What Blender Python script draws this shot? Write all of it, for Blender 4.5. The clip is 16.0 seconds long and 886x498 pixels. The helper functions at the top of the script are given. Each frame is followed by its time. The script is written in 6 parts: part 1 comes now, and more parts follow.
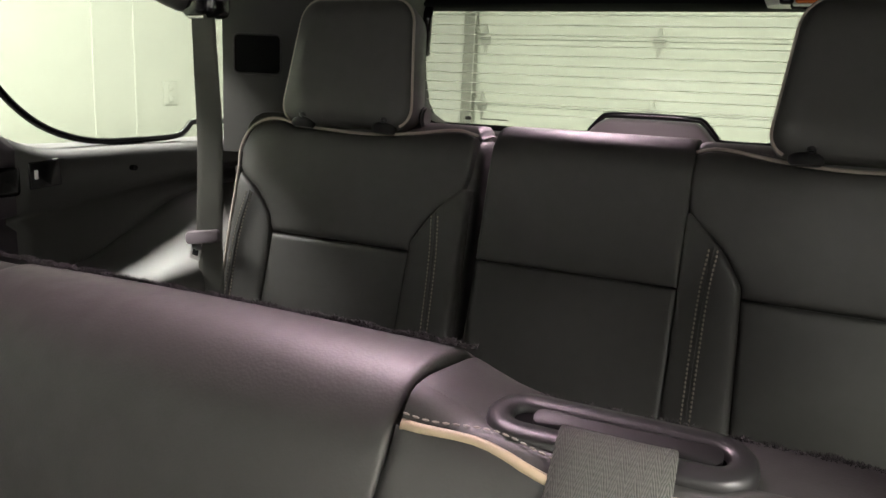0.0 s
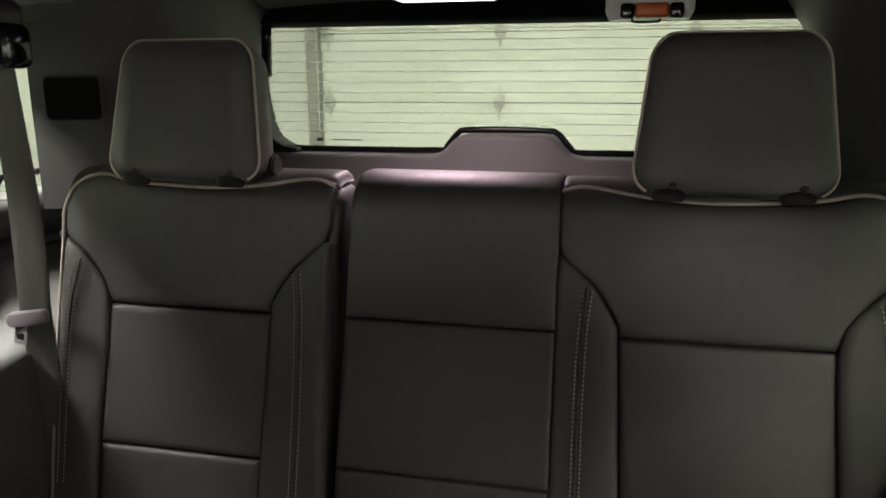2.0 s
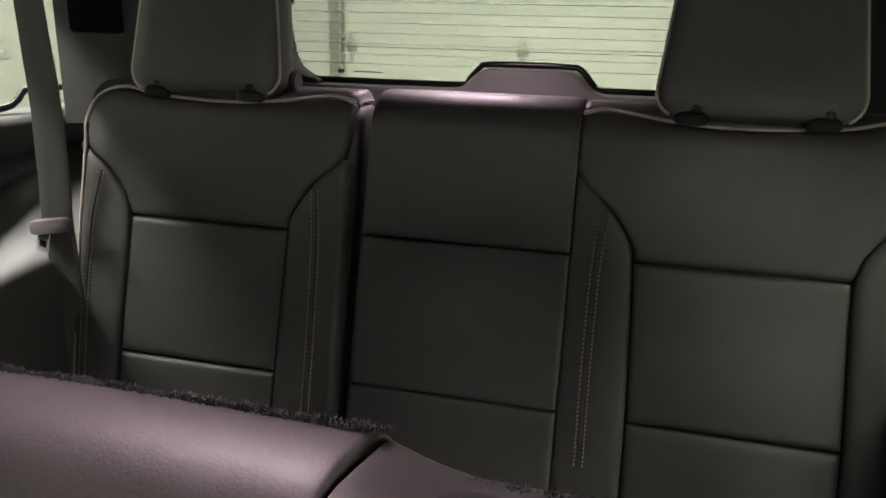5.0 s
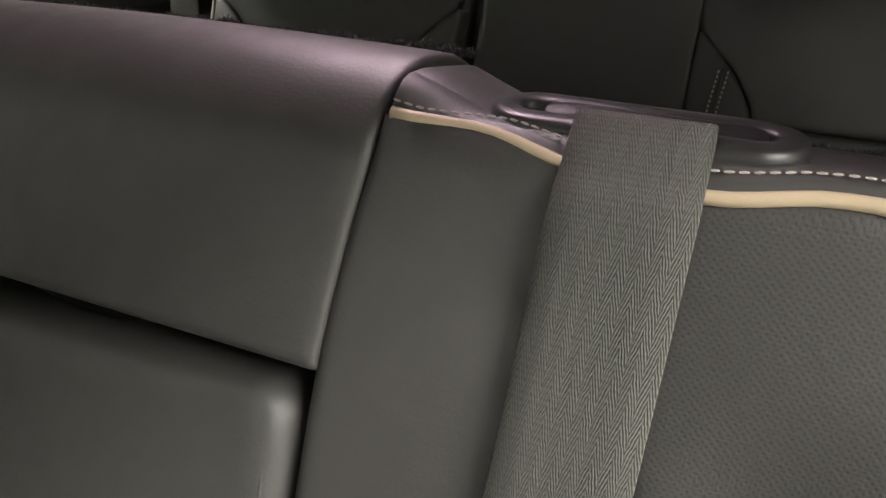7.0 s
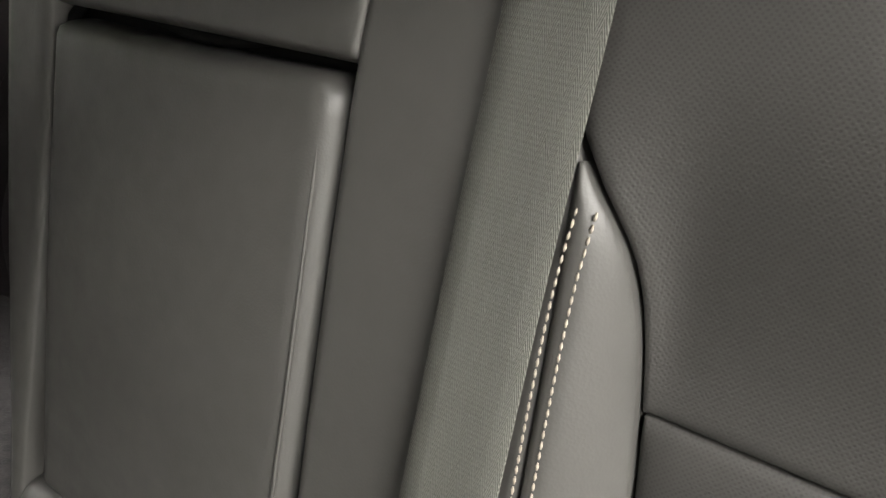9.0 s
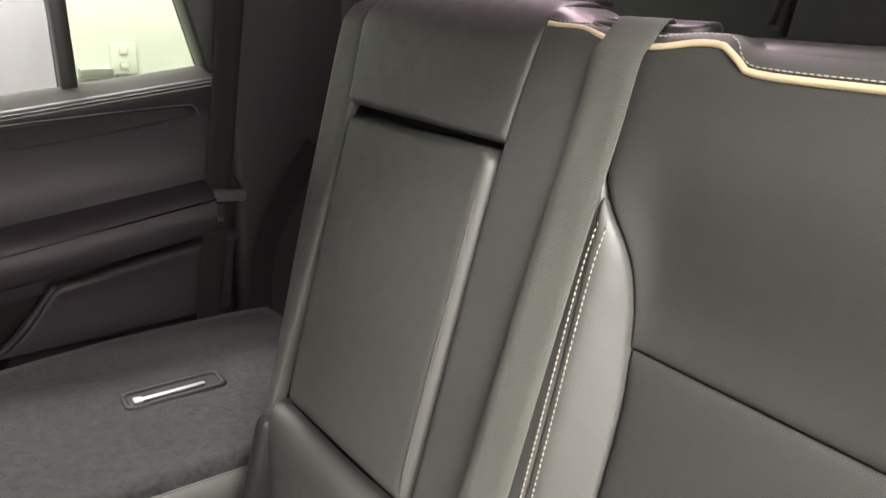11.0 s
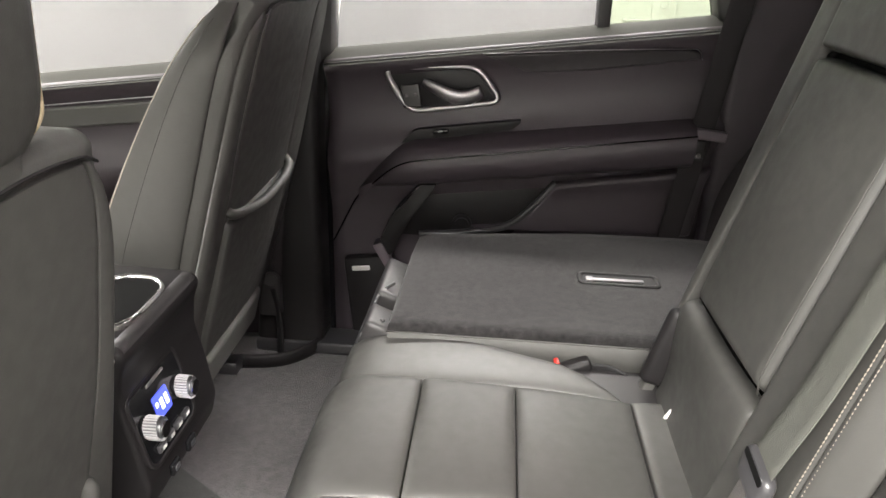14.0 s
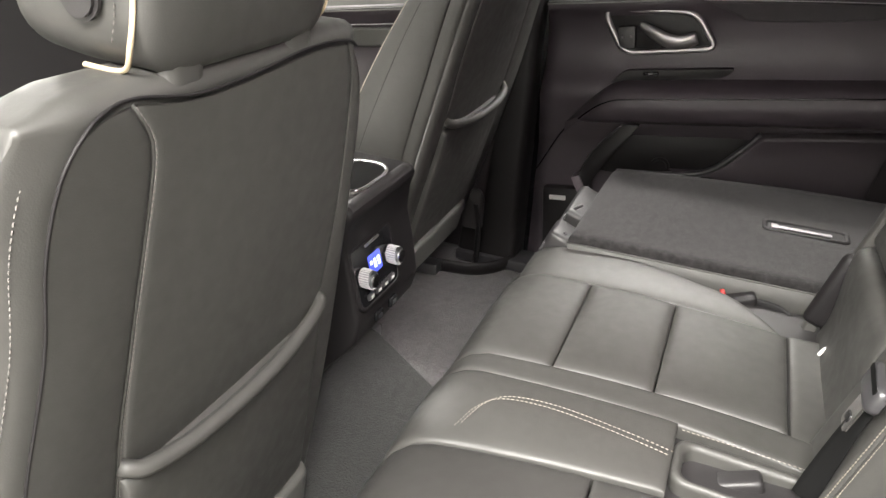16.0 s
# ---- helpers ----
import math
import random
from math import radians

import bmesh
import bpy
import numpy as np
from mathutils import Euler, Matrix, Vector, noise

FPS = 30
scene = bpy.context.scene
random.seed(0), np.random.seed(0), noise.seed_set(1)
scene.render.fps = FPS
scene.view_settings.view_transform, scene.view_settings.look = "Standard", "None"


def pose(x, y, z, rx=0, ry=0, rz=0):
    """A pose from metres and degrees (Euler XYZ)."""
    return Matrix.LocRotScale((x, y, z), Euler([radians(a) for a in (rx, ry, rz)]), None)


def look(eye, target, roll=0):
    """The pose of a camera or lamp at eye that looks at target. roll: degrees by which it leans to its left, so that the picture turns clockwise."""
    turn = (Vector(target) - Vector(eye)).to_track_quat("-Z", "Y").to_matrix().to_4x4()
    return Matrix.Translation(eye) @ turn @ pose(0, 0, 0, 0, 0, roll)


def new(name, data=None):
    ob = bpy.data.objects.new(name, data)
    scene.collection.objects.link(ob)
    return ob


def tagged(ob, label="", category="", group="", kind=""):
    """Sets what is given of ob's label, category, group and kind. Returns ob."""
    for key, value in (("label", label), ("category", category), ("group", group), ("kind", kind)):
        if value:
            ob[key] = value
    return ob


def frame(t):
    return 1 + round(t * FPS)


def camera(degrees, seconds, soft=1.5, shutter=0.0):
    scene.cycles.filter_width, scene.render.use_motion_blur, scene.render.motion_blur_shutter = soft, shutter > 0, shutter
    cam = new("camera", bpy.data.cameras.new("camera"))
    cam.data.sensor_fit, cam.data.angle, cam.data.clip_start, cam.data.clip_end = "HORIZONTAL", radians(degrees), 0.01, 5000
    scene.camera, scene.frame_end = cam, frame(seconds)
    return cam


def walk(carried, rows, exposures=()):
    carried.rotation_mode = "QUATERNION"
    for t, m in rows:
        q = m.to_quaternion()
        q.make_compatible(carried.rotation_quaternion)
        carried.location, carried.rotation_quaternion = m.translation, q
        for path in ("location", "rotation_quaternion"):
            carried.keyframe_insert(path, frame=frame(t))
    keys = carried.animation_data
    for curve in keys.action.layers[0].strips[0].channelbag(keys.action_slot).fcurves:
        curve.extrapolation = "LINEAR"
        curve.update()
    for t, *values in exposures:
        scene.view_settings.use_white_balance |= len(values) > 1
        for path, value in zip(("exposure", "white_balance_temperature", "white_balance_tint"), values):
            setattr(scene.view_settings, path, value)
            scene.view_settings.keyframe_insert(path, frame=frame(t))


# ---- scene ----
cam = camera(62.5, 16.0)
EXPOSURES = [(0.0, 0.22), (1.5, 0.12), (3.2, 0.12), (5.5, -0.16), (6.0, -0.24), (7.0, -0.38), (8.7, -0.34), (10.8, 0.12), (12.5, 0.18), (14.0, 0.16), (15.0, 0.08), (16.0, 0.08)]
PATH = [
    (0, (0.249, 0.018, 1.108), (-0.534, 1.811, 0.691), 2.9),
    (0.5, (0.241, 0.047, 1.126), (-0.47, 1.868, 0.702), 2.2),
    (1, (0.209, 0.058, 1.158), (-0.371, 1.92, 0.717), 1.4),
    (1.5, (0.206, 0.078, 1.176), (-0.286, 1.964, 0.729), 0.6),
    (2, (0.212, 0.093, 1.188), (-0.21, 1.996, 0.739), -0.1),
    (2.5, (0.214, 0.108, 1.198), (-0.152, 2.021, 0.746), -0.4),
    (3, (0.22, 0.121, 1.201), (-0.116, 2.039, 0.746), -0.6),
    (5.5, (0.215, 0.071, 1.115), (-0.298, 1.907, 0.51), 2.4),
    (6, (0.22, 0.066, 1.089), (-0.353, 1.869, 0.442), 3.0),
    (6.5, (0.226, 0.05, 1.06), (-0.411, 1.815, 0.368), 3.3),
    (7, (0.242, 0.038, 1.029), (-0.461, 1.761, 0.298), 3.9),
    (7.5, (0.266, 0.03, 1.003), (-0.533, 1.689, 0.224), 3.5),
    (8, (0.302, 0.03, 0.957), (-0.69, 1.582, 0.178), 2.9),
    (8.5, (0.312, -0.004, 0.934), (-0.643, 1.565, 0.144), 3.4),
    (8.7, (0.319, 0.001, 0.952), (-0.654, 1.474, 0.012), 1.5),
    (10.8, (0.538, -0.133, 0.991), (-0.94, 1.038, 0.325), 2.1),
    (11, (0.556, -0.143, 0.998), (-0.977, 0.962, 0.345), 1.8),
    (11.5, (0.596, -0.16, 1.011), (-1.046, 0.788, 0.375), 1.6),
    (12, (0.629, -0.168, 1.01), (-1.108, 0.591, 0.372), 1.8),
    (12.5, (0.651, -0.17, 1.003), (-1.163, 0.346, 0.339), 1.5),
    (13, (0.687, -0.158, 0.999), (-1.165, 0.133, 0.303), 1.7),
    (13.5, (0.73, -0.146, 0.998), (-1.128, -0.083, 0.261), 1.7),
    (14, (0.763, -0.139, 0.99), (-1.075, -0.266, 0.209), 1.9),
    (14.5, (0.806, -0.161, 0.979), (-0.996, -0.448, 0.16), 2.1),
    (15, (0.853, -0.147, 0.976), (-0.91, -0.57, 0.132), 2.5),
    (15.5, (0.881, -0.105, 0.974), (-0.829, -0.666, 0.102), 2.6),
    (16, (0.918, -0.071, 0.981), (-0.741, -0.727, 0.078), 2.5),
]
walk(cam, [(t, look(eye, target, roll)) for t, eye, target, roll in PATH], exposures=EXPOSURES)

# ---- world and lamps ----
world = bpy.data.worlds.new("world")
scene.world = world
world.use_nodes = True
world.node_tree.nodes["Background"].inputs[0].default_value = (0.9, 0.95, 1.0, 1)
world.node_tree.nodes["Background"].inputs[1].default_value = 0.15
scene.view_settings.exposure = 0.0

CEIL = 2.45
GROUND = -0.45


def area(name, place, size, watts, colour, target):
    data = bpy.data.lights.new(name, "AREA")
    data.shape, data.size, data.size_y = "RECTANGLE", size[0], size[1]
    data.energy, data.color = watts, colour
    ob = new(name, data)
    ob.matrix_world = look(place, target)
    return ob


LAMPS = [(-1.9, -0.3, 190), (-1.5, 1.5, 155), (-1.75, 3.2, 10), (2.25, -0.9, 340), (1.9, 0.4, 335), (2.1, -3.0, 100), (-1.2, -3.2, 320), (0.0, 3.7, 20)]
for lx, ly, watts in LAMPS:
    area("garage_lamp", (lx, ly, CEIL - 0.09), (0.35, 1.6), watts, (1.0, 0.965, 0.915), (lx, ly + 0.001, 0))
DOMES = [(0.0, 0.42, 1.366), (-0.067, 1.36, 1.328)]
for lx, ly, lz in DOMES:
    dome = area("dome_lamp", (lx, ly, lz - 0.01), (0.16, 0.07), 2.0 if ly < 1 else 4.2, (1.0, 0.74, 0.85), (lx, ly - (1.0 if ly < 1 else -0.06), 0))
    dome.data.spread = radians(104 if ly < 1 else 126)


# ---- materials ----
def material(name, colour, rough=0.5, metal=0.0, grain=0.0, scale=400.0, vary=0.15, vscale=9.0, sheen=0.0, spec=0.5, grain_kind="noise", deep=0.0006):
    mat = bpy.data.materials.new(name)
    mat.use_nodes = True
    nodes, links = mat.node_tree.nodes, mat.node_tree.links
    b = nodes["Principled BSDF"]
    b.inputs["Roughness"].default_value, b.inputs["Metallic"].default_value = rough, metal
    b.inputs["Specular IOR Level"].default_value = spec
    b.inputs["Sheen Weight"].default_value = sheen
    coord = nodes.new("ShaderNodeTexCoord")
    big = nodes.new("ShaderNodeTexNoise")
    big.inputs["Scale"].default_value, big.inputs["Detail"].default_value = vscale, 4
    links.new(coord.outputs["Object"], big.inputs["Vector"])
    mix = nodes.new("ShaderNodeMix")
    mix.data_type = "RGBA"
    mix.inputs[6].default_value = (*[c * (1 - vary) for c in colour], 1)
    mix.inputs[7].default_value = (*[c * (1 + vary) for c in colour], 1)
    links.new(big.outputs["Fac"], mix.inputs[0])
    links.new(mix.outputs[2], b.inputs["Base Color"])
    ramp = nodes.new("ShaderNodeMapRange")
    ramp.inputs[3].default_value, ramp.inputs[4].default_value = rough * 0.88, min(1, rough * 1.12)
    links.new(big.outputs["Fac"], ramp.inputs[0])
    links.new(ramp.outputs[0], b.inputs["Roughness"])
    if grain:
        bump = nodes.new("ShaderNodeBump")
        bump.inputs["Strength"].default_value, bump.inputs["Distance"].default_value = grain, deep
        if grain_kind == "noise":
            fine = nodes.new("ShaderNodeTexNoise")
            fine.inputs["Scale"].default_value, fine.inputs["Detail"].default_value = scale, 3
            links.new(fine.outputs["Fac"], bump.inputs["Height"])
        else:
            fine = nodes.new("ShaderNodeTexVoronoi")
            fine.inputs["Scale"].default_value = scale
            links.new(fine.outputs["Distance"], bump.inputs["Height"])
        links.new(coord.outputs["Object"], fine.inputs["Vector"])
        links.new(bump.outputs["Normal"], b.inputs["Normal"])
    return mat


def dotted(mat, pitch, size, dark):
    """Rows of small punched holes, staggered, in the part's own flat measure."""
    nodes, links = mat.node_tree.nodes, mat.node_tree.links
    b = nodes["Principled BSDF"]
    uv = nodes.new("ShaderNodeUVMap")
    dist = []
    for shift in (0.0, 0.5):
        m = nodes.new("ShaderNodeVectorMath")
        m.operation = "MULTIPLY_ADD"
        m.inputs[1].default_value, m.inputs[2].default_value = (1 / pitch, 1 / pitch, 0), (shift, shift, 0)
        links.new(uv.outputs[0], m.inputs[0])
        f = nodes.new("ShaderNodeVectorMath")
        f.operation = "FRACTION"
        links.new(m.outputs[0], f.inputs[0])
        d = nodes.new("ShaderNodeVectorMath")
        d.operation = "DISTANCE"
        d.inputs[1].default_value = (0.5, 0.5, 0)
        links.new(f.outputs[0], d.inputs[0])
        dist.append(d)
    low = nodes.new("ShaderNodeMath")
    low.operation = "MINIMUM"
    links.new(dist[0].outputs["Value"], low.inputs[0])
    links.new(dist[1].outputs["Value"], low.inputs[1])
    r = nodes.new("ShaderNodeMapRange")
    r.inputs[1].default_value, r.inputs[2].default_value = size * 0.7, size * 1.3
    links.new(low.outputs[0], r.inputs[0])
    old = b.inputs["Base Color"].links[0].from_socket
    mix = nodes.new("ShaderNodeMix")
    mix.data_type = "RGBA"
    mix.inputs[6].default_value = (*dark, 1)
    links.new(r.outputs[0], mix.inputs[0])
    links.new(old, mix.inputs[7])
    links.new(mix.outputs[2], b.inputs["Base Color"])
    bump = nodes.new("ShaderNodeBump")
    bump.inputs["Strength"].default_value, bump.inputs["Distance"].default_value = 0.16, 0.0005
    links.new(r.outputs[0], bump.inputs["Height"])
    prior = b.inputs["Normal"].links[0].from_socket if b.inputs["Normal"].links else None
    if prior:
        links.new(prior, bump.inputs["Normal"])
    links.new(bump.outputs["Normal"], b.inputs["Normal"])
    return mat


def math_node(nodes, links, op, a, b):
    m = nodes.new("ShaderNodeMath")
    m.operation = op
    for k, v in ((0, a), (1, b)):
        if isinstance(v, (int, float)):
            m.inputs[k].default_value = v
        else:
            links.new(v, m.inputs[k])
    return m.outputs[0]


def mottle(mat, scale, low, high, detail=5.0):
    """Finer light and dark tufts over the base colour."""
    nodes, links = mat.node_tree.nodes, mat.node_tree.links
    b = nodes["Principled BSDF"]
    coord = nodes.new("ShaderNodeTexCoord")
    n = nodes.new("ShaderNodeTexNoise")
    n.inputs["Scale"].default_value, n.inputs["Detail"].default_value, n.inputs["Roughness"].default_value = scale, detail, 0.7
    links.new(coord.outputs["Object"], n.inputs["Vector"])
    r = nodes.new("ShaderNodeMapRange")
    r.inputs[1].default_value, r.inputs[2].default_value, r.inputs[3].default_value, r.inputs[4].default_value = 0.32, 0.68, low, high
    links.new(n.outputs["Fac"], r.inputs[0])
    mix = nodes.new("ShaderNodeMix")
    mix.data_type, mix.blend_type = "RGBA", "MULTIPLY"
    mix.inputs[0].default_value = 1.0
    links.new(b.inputs["Base Color"].links[0].from_socket, mix.inputs[6])
    links.new(r.outputs[0], mix.inputs[7])
    links.new(mix.outputs[2], b.inputs["Base Color"])
    return mat


def creased(mat, scale=16.0, deep=0.004, strength=0.16, gloss=(0.37, 0.50)):
    """Soft pulls and waves in stretched leather, and uneven gloss."""
    nodes, links = mat.node_tree.nodes, mat.node_tree.links
    b = nodes["Principled BSDF"]
    coord = nodes.new("ShaderNodeTexCoord")
    n = nodes.new("ShaderNodeTexNoise")
    n.inputs["Scale"].default_value, n.inputs["Detail"].default_value, n.inputs["Distortion"].default_value = scale, 3, 0.8
    links.new(coord.outputs["Object"], n.inputs["Vector"])
    bump = nodes.new("ShaderNodeBump")
    bump.inputs["Strength"].default_value, bump.inputs["Distance"].default_value = strength, deep
    links.new(n.outputs["Fac"], bump.inputs["Height"])
    links.new(b.inputs["Normal"].links[0].from_socket, bump.inputs["Normal"])
    links.new(bump.outputs["Normal"], b.inputs["Normal"])
    g = nodes.new("ShaderNodeTexNoise")
    g.inputs["Scale"].default_value, g.inputs["Detail"].default_value = 55, 6
    links.new(coord.outputs["Object"], g.inputs["Vector"])
    r = nodes.new("ShaderNodeMapRange")
    r.inputs[1].default_value, r.inputs[2].default_value, r.inputs[3].default_value, r.inputs[4].default_value = 0.3, 0.7, gloss[0], gloss[1]
    links.new(g.outputs["Fac"], r.inputs[0])
    links.new(r.outputs[0], b.inputs["Roughness"])
    return mat


def woven(name, colour, rough=0.6):
    """Belt webbing: columns of fine slanted threads, turning at each column."""
    mat = material(name, colour, rough, spec=0.2)
    nodes, links = mat.node_tree.nodes, mat.node_tree.links
    b = nodes["Principled BSDF"]
    uv = nodes.new("ShaderNodeUVMap")
    sep = nodes.new("ShaderNodeSeparateXYZ")
    links.new(uv.outputs[0], sep.inputs[0])
    coord = nodes.new("ShaderNodeTexCoord")
    uneven = nodes.new("ShaderNodeTexNoise")
    uneven.inputs["Scale"].default_value, uneven.inputs["Detail"].default_value = 240, 3
    links.new(coord.outputs["Object"], uneven.inputs["Vector"])
    zig = math_node(nodes, links, "PINGPONG", sep.outputs[0], 0.0028)
    zig = math_node(nodes, links, "ADD", zig, math_node(nodes, links, "MULTIPLY", uneven.outputs["Fac"], 0.0011))
    along = math_node(nodes, links, "MULTIPLY", sep.outputs[1], 0.26)
    phase = math_node(nodes, links, "MULTIPLY", math_node(nodes, links, "ADD", zig, along), 2 * math.pi / 0.00085)
    thread = math_node(nodes, links, "SINE", phase, 0.0)
    cross = math_node(nodes, links, "SINE", math_node(nodes, links, "MULTIPLY", sep.outputs[1], 2 * math.pi / 0.0021), 0.0)
    s = math_node(nodes, links, "ADD", math_node(nodes, links, "MULTIPLY", thread, 0.42), math_node(nodes, links, "MULTIPLY", cross, 0.10))
    s = math_node(nodes, links, "ADD", s, 0.5)
    bump = nodes.new("ShaderNodeBump")
    bump.inputs["Strength"].default_value, bump.inputs["Distance"].default_value = 0.7, 0.0005
    links.new(s, bump.inputs["Height"])
    links.new(bump.outputs["Normal"], b.inputs["Normal"])
    mix = nodes.new("ShaderNodeMix")
    mix.data_type, mix.blend_type = "RGBA", "MULTIPLY"
    mix.inputs[0].default_value = 0.6
    links.new(b.inputs["Base Color"].links[0].from_socket, mix.inputs[6])
    rr = nodes.new("ShaderNodeMapRange")
    rr.inputs[3].default_value, rr.inputs[4].default_value = 0.25, 1.3
    links.new(s, rr.inputs[0])
    links.new(rr.outputs[0], mix.inputs[7])
    links.new(mix.outputs[2], b.inputs["Base Color"])
    return mat


def glow(name, colour, strength):
    mat = bpy.data.materials.new(name)
    mat.use_nodes = True
    b = mat.node_tree.nodes["Principled BSDF"]
    b.inputs["Base Color"].default_value = (*colour, 1)
    b.inputs["Emission Color"].default_value = (*colour, 1)
    b.inputs["Emission Strength"].default_value = strength
    return mat


def pane(name, tint):
    mat = bpy.data.materials.new(name)
    mat.use_nodes = True
    nodes, links = mat.node_tree.nodes, mat.node_tree.links
    nodes.clear()
    out = nodes.new("ShaderNodeOutputMaterial")
    clear, gloss, mix = (nodes.new("ShaderNode" + k) for k in ("BsdfTransparent", "BsdfGlossy", "MixShader"))
    clear.inputs[0].default_value = (*tint, 1)
    gloss.inputs["Roughness"].default_value = 0.02
    mix.inputs[0].default_value = 0.012
    links.new(clear.outputs[0], mix.inputs[1])
    links.new(gloss.outputs[0], mix.inputs[2])
    links.new(mix.outputs[0], out.inputs[0])
    return mat


LEATHER = creased(material("black_leather", (0.040, 0.039, 0.036), 0.42, grain=0.09, scale=700, vary=0.1, spec=0.65, grain_kind="voronoi"), gloss=(0.46, 0.58))
PERF = dotted(creased(material("perforated_leather", (0.029, 0.028, 0.026), 0.48, grain=0.14, scale=700, vary=0.1, grain_kind="voronoi"), gloss=(0.56, 0.66)), 0.0025, 0.19, (0.019, 0.018, 0.017))
PLASTIC = material("black_plastic", (0.022, 0.0205, 0.021), 0.46, grain=0.3, scale=900, vary=0.12)
SOFT = material("soft_trim", (0.043, 0.0345, 0.0405), 0.50, grain=0.25, scale=700, vary=0.12, grain_kind="voronoi")
GLOSSY = material("gloss_black", (0.008, 0.008, 0.009), 0.12, vary=0.05)
GREYTRIM = material("grey_black_plastic", (0.085, 0.085, 0.078), 0.6, grain=0.3, scale=900, vary=0.1)
GUIDE = material("satin_guide_plastic", (0.017, 0.0165, 0.0165), 0.4, grain=0.1, scale=900, vary=0.08)
LEDGE = material("grained_ledge_plastic", (0.038, 0.038, 0.033), 0.8, grain=0.3, scale=900, vary=0.1, spec=0.15)
BLACKTRIM = material("deep_black_trim", (0.011, 0.010, 0.0105), 0.48, grain=0.15, scale=900, vary=0.1, spec=0.25)
TRIMGREY = material("dark_grey_trim", (0.085, 0.084, 0.079), 0.55, grain=0.3, scale=900, vary=0.1)
SATIN = material("satin_black", (0.035, 0.034, 0.036), 0.32, vary=0.08)
CARPET = mottle(material("carpet", (0.0150, 0.0138, 0.0142), 0.95, grain=0.6, scale=520, vary=0.45, vscale=12, sheen=0.10, deep=0.002, spec=0.2), 75, 0.45, 1.7)
MAT = mottle(material("floor_carpet", (0.036, 0.030, 0.032), 0.95, grain=1.0, scale=420, vary=0.4, vscale=14, sheen=0.2, deep=0.003), 60, 0.5, 1.6)
SUEDE = material("headliner_cloth", (0.020, 0.019, 0.018), 0.95, grain=0.4, scale=500, vary=0.12, sheen=0.1)
PIPING = material("tan_piping", (0.41, 0.33, 0.22), 0.5, vary=0.08)
GREYPIPE = material("grey_piping", (0.33, 0.29, 0.25), 0.5, vary=0.08)
THREAD = material("pale_thread", (0.29, 0.26, 0.215), 0.7, vary=0.1)
DARKTHREAD = material("dark_thread", (0.27, 0.245, 0.215), 0.7, vary=0.1)
DIMTHREAD = material("dim_thread", (0.105, 0.096, 0.09), 0.7, vary=0.15)
MAUVE = material("mauve_grey_plastic", (0.13, 0.11, 0.122), 0.4, vary=0.08)
# foam cores, and the black that stands in for shade in gaps and slots
DARK = material("foam_and_shade_black", (0.006, 0.006, 0.006), 0.95, vary=0.2, spec=0.05)
SILVER = material("satin_silver", (0.38, 0.37, 0.375), 0.42, 0.9, vary=0.06)
CHROME = material("chrome", (0.72, 0.7, 0.7), 0.2, 1.0, vary=0.05)
KNOB = material("bright_knob_metal", (0.62, 0.61, 0.62), 0.3, 0.45, vary=0.05)
HEATER = material("heater_wire_silver", (0.62, 0.63, 0.56), 0.7, vary=0.05)
# trim grey darkened for the upper side, its weaker light put into the colour
PILLAR = material("shaded_charcoal_trim", (0.034, 0.034, 0.031), 0.6, grain=0.3, scale=900, vary=0.1)
MATPILE = mottle(material("floor_mat_pile", (0.0125, 0.0125, 0.0118), 0.95, grain=1.0, scale=420, vary=0.4, vscale=12, sheen=0.08, deep=0.003), 75, 0.5, 1.6)
STEEL = material("grey_steel", (0.3, 0.3, 0.31), 0.38, 1.0, vary=0.15, vscale=40)
WEB = woven("belt_webbing", (0.088, 0.089, 0.079))
BLACKWEB = woven("dark_strap", (0.018, 0.017, 0.018))
DARKWEB = woven("black_webbing", (0.034, 0.030, 0.032))
RED = material("red_plastic", (0.36, 0.02, 0.015), 0.4)
ORANGE = material("orange_lens", (0.6, 0.13, 0.02), 0.25)
WHITEPL = material("white_plastic", (0.6, 0.6, 0.58), 0.4)
WOOD = material("dark_grained_trim", (0.042, 0.038, 0.040), 0.55, grain=0.5, scale=120, vary=0.3, vscale=45)
PAINT = material("white_wall_paint", (0.62, 0.62, 0.60), 0.8, grain=0.1, scale=60, vary=0.02)
DOORPAINT = material("garage_door_paint", (0.74, 0.75, 0.71), 0.85, vary=0.02)
CONCRETE = material("concrete", (0.3, 0.29, 0.27), 0.7, grain=0.3, scale=30, vary=0.2, vscale=3)
GALV = material("galvanised_steel", (0.42, 0.42, 0.4), 0.45, 0.7, vary=0.25, vscale=25)
TINT = pane("tinted_glass", (0.56, 0.59, 0.53))
DEEPTINT = pane("deep_tinted_glass", (0.38, 0.40, 0.36))
CLEARG = pane("clear_glass", (0.46, 0.46, 0.47))
DISPLAY = glow("blue_display", (0.07, 0.1, 0.75), 0.7)
DISPLAYW = glow("display_figures", (0.8, 0.85, 1.0), 0.9)
TUBE = glow("lamp_diffuser", (1.0, 1.0, 0.94), 3.0)
DOMEGLOW = glow("dome_diffuser", (1.0, 0.9, 0.98), 2.0)


# ---- building tools ----
def thing(name, label, category, group="", kind=""):
    return tagged(new(name), label, category, group, kind)


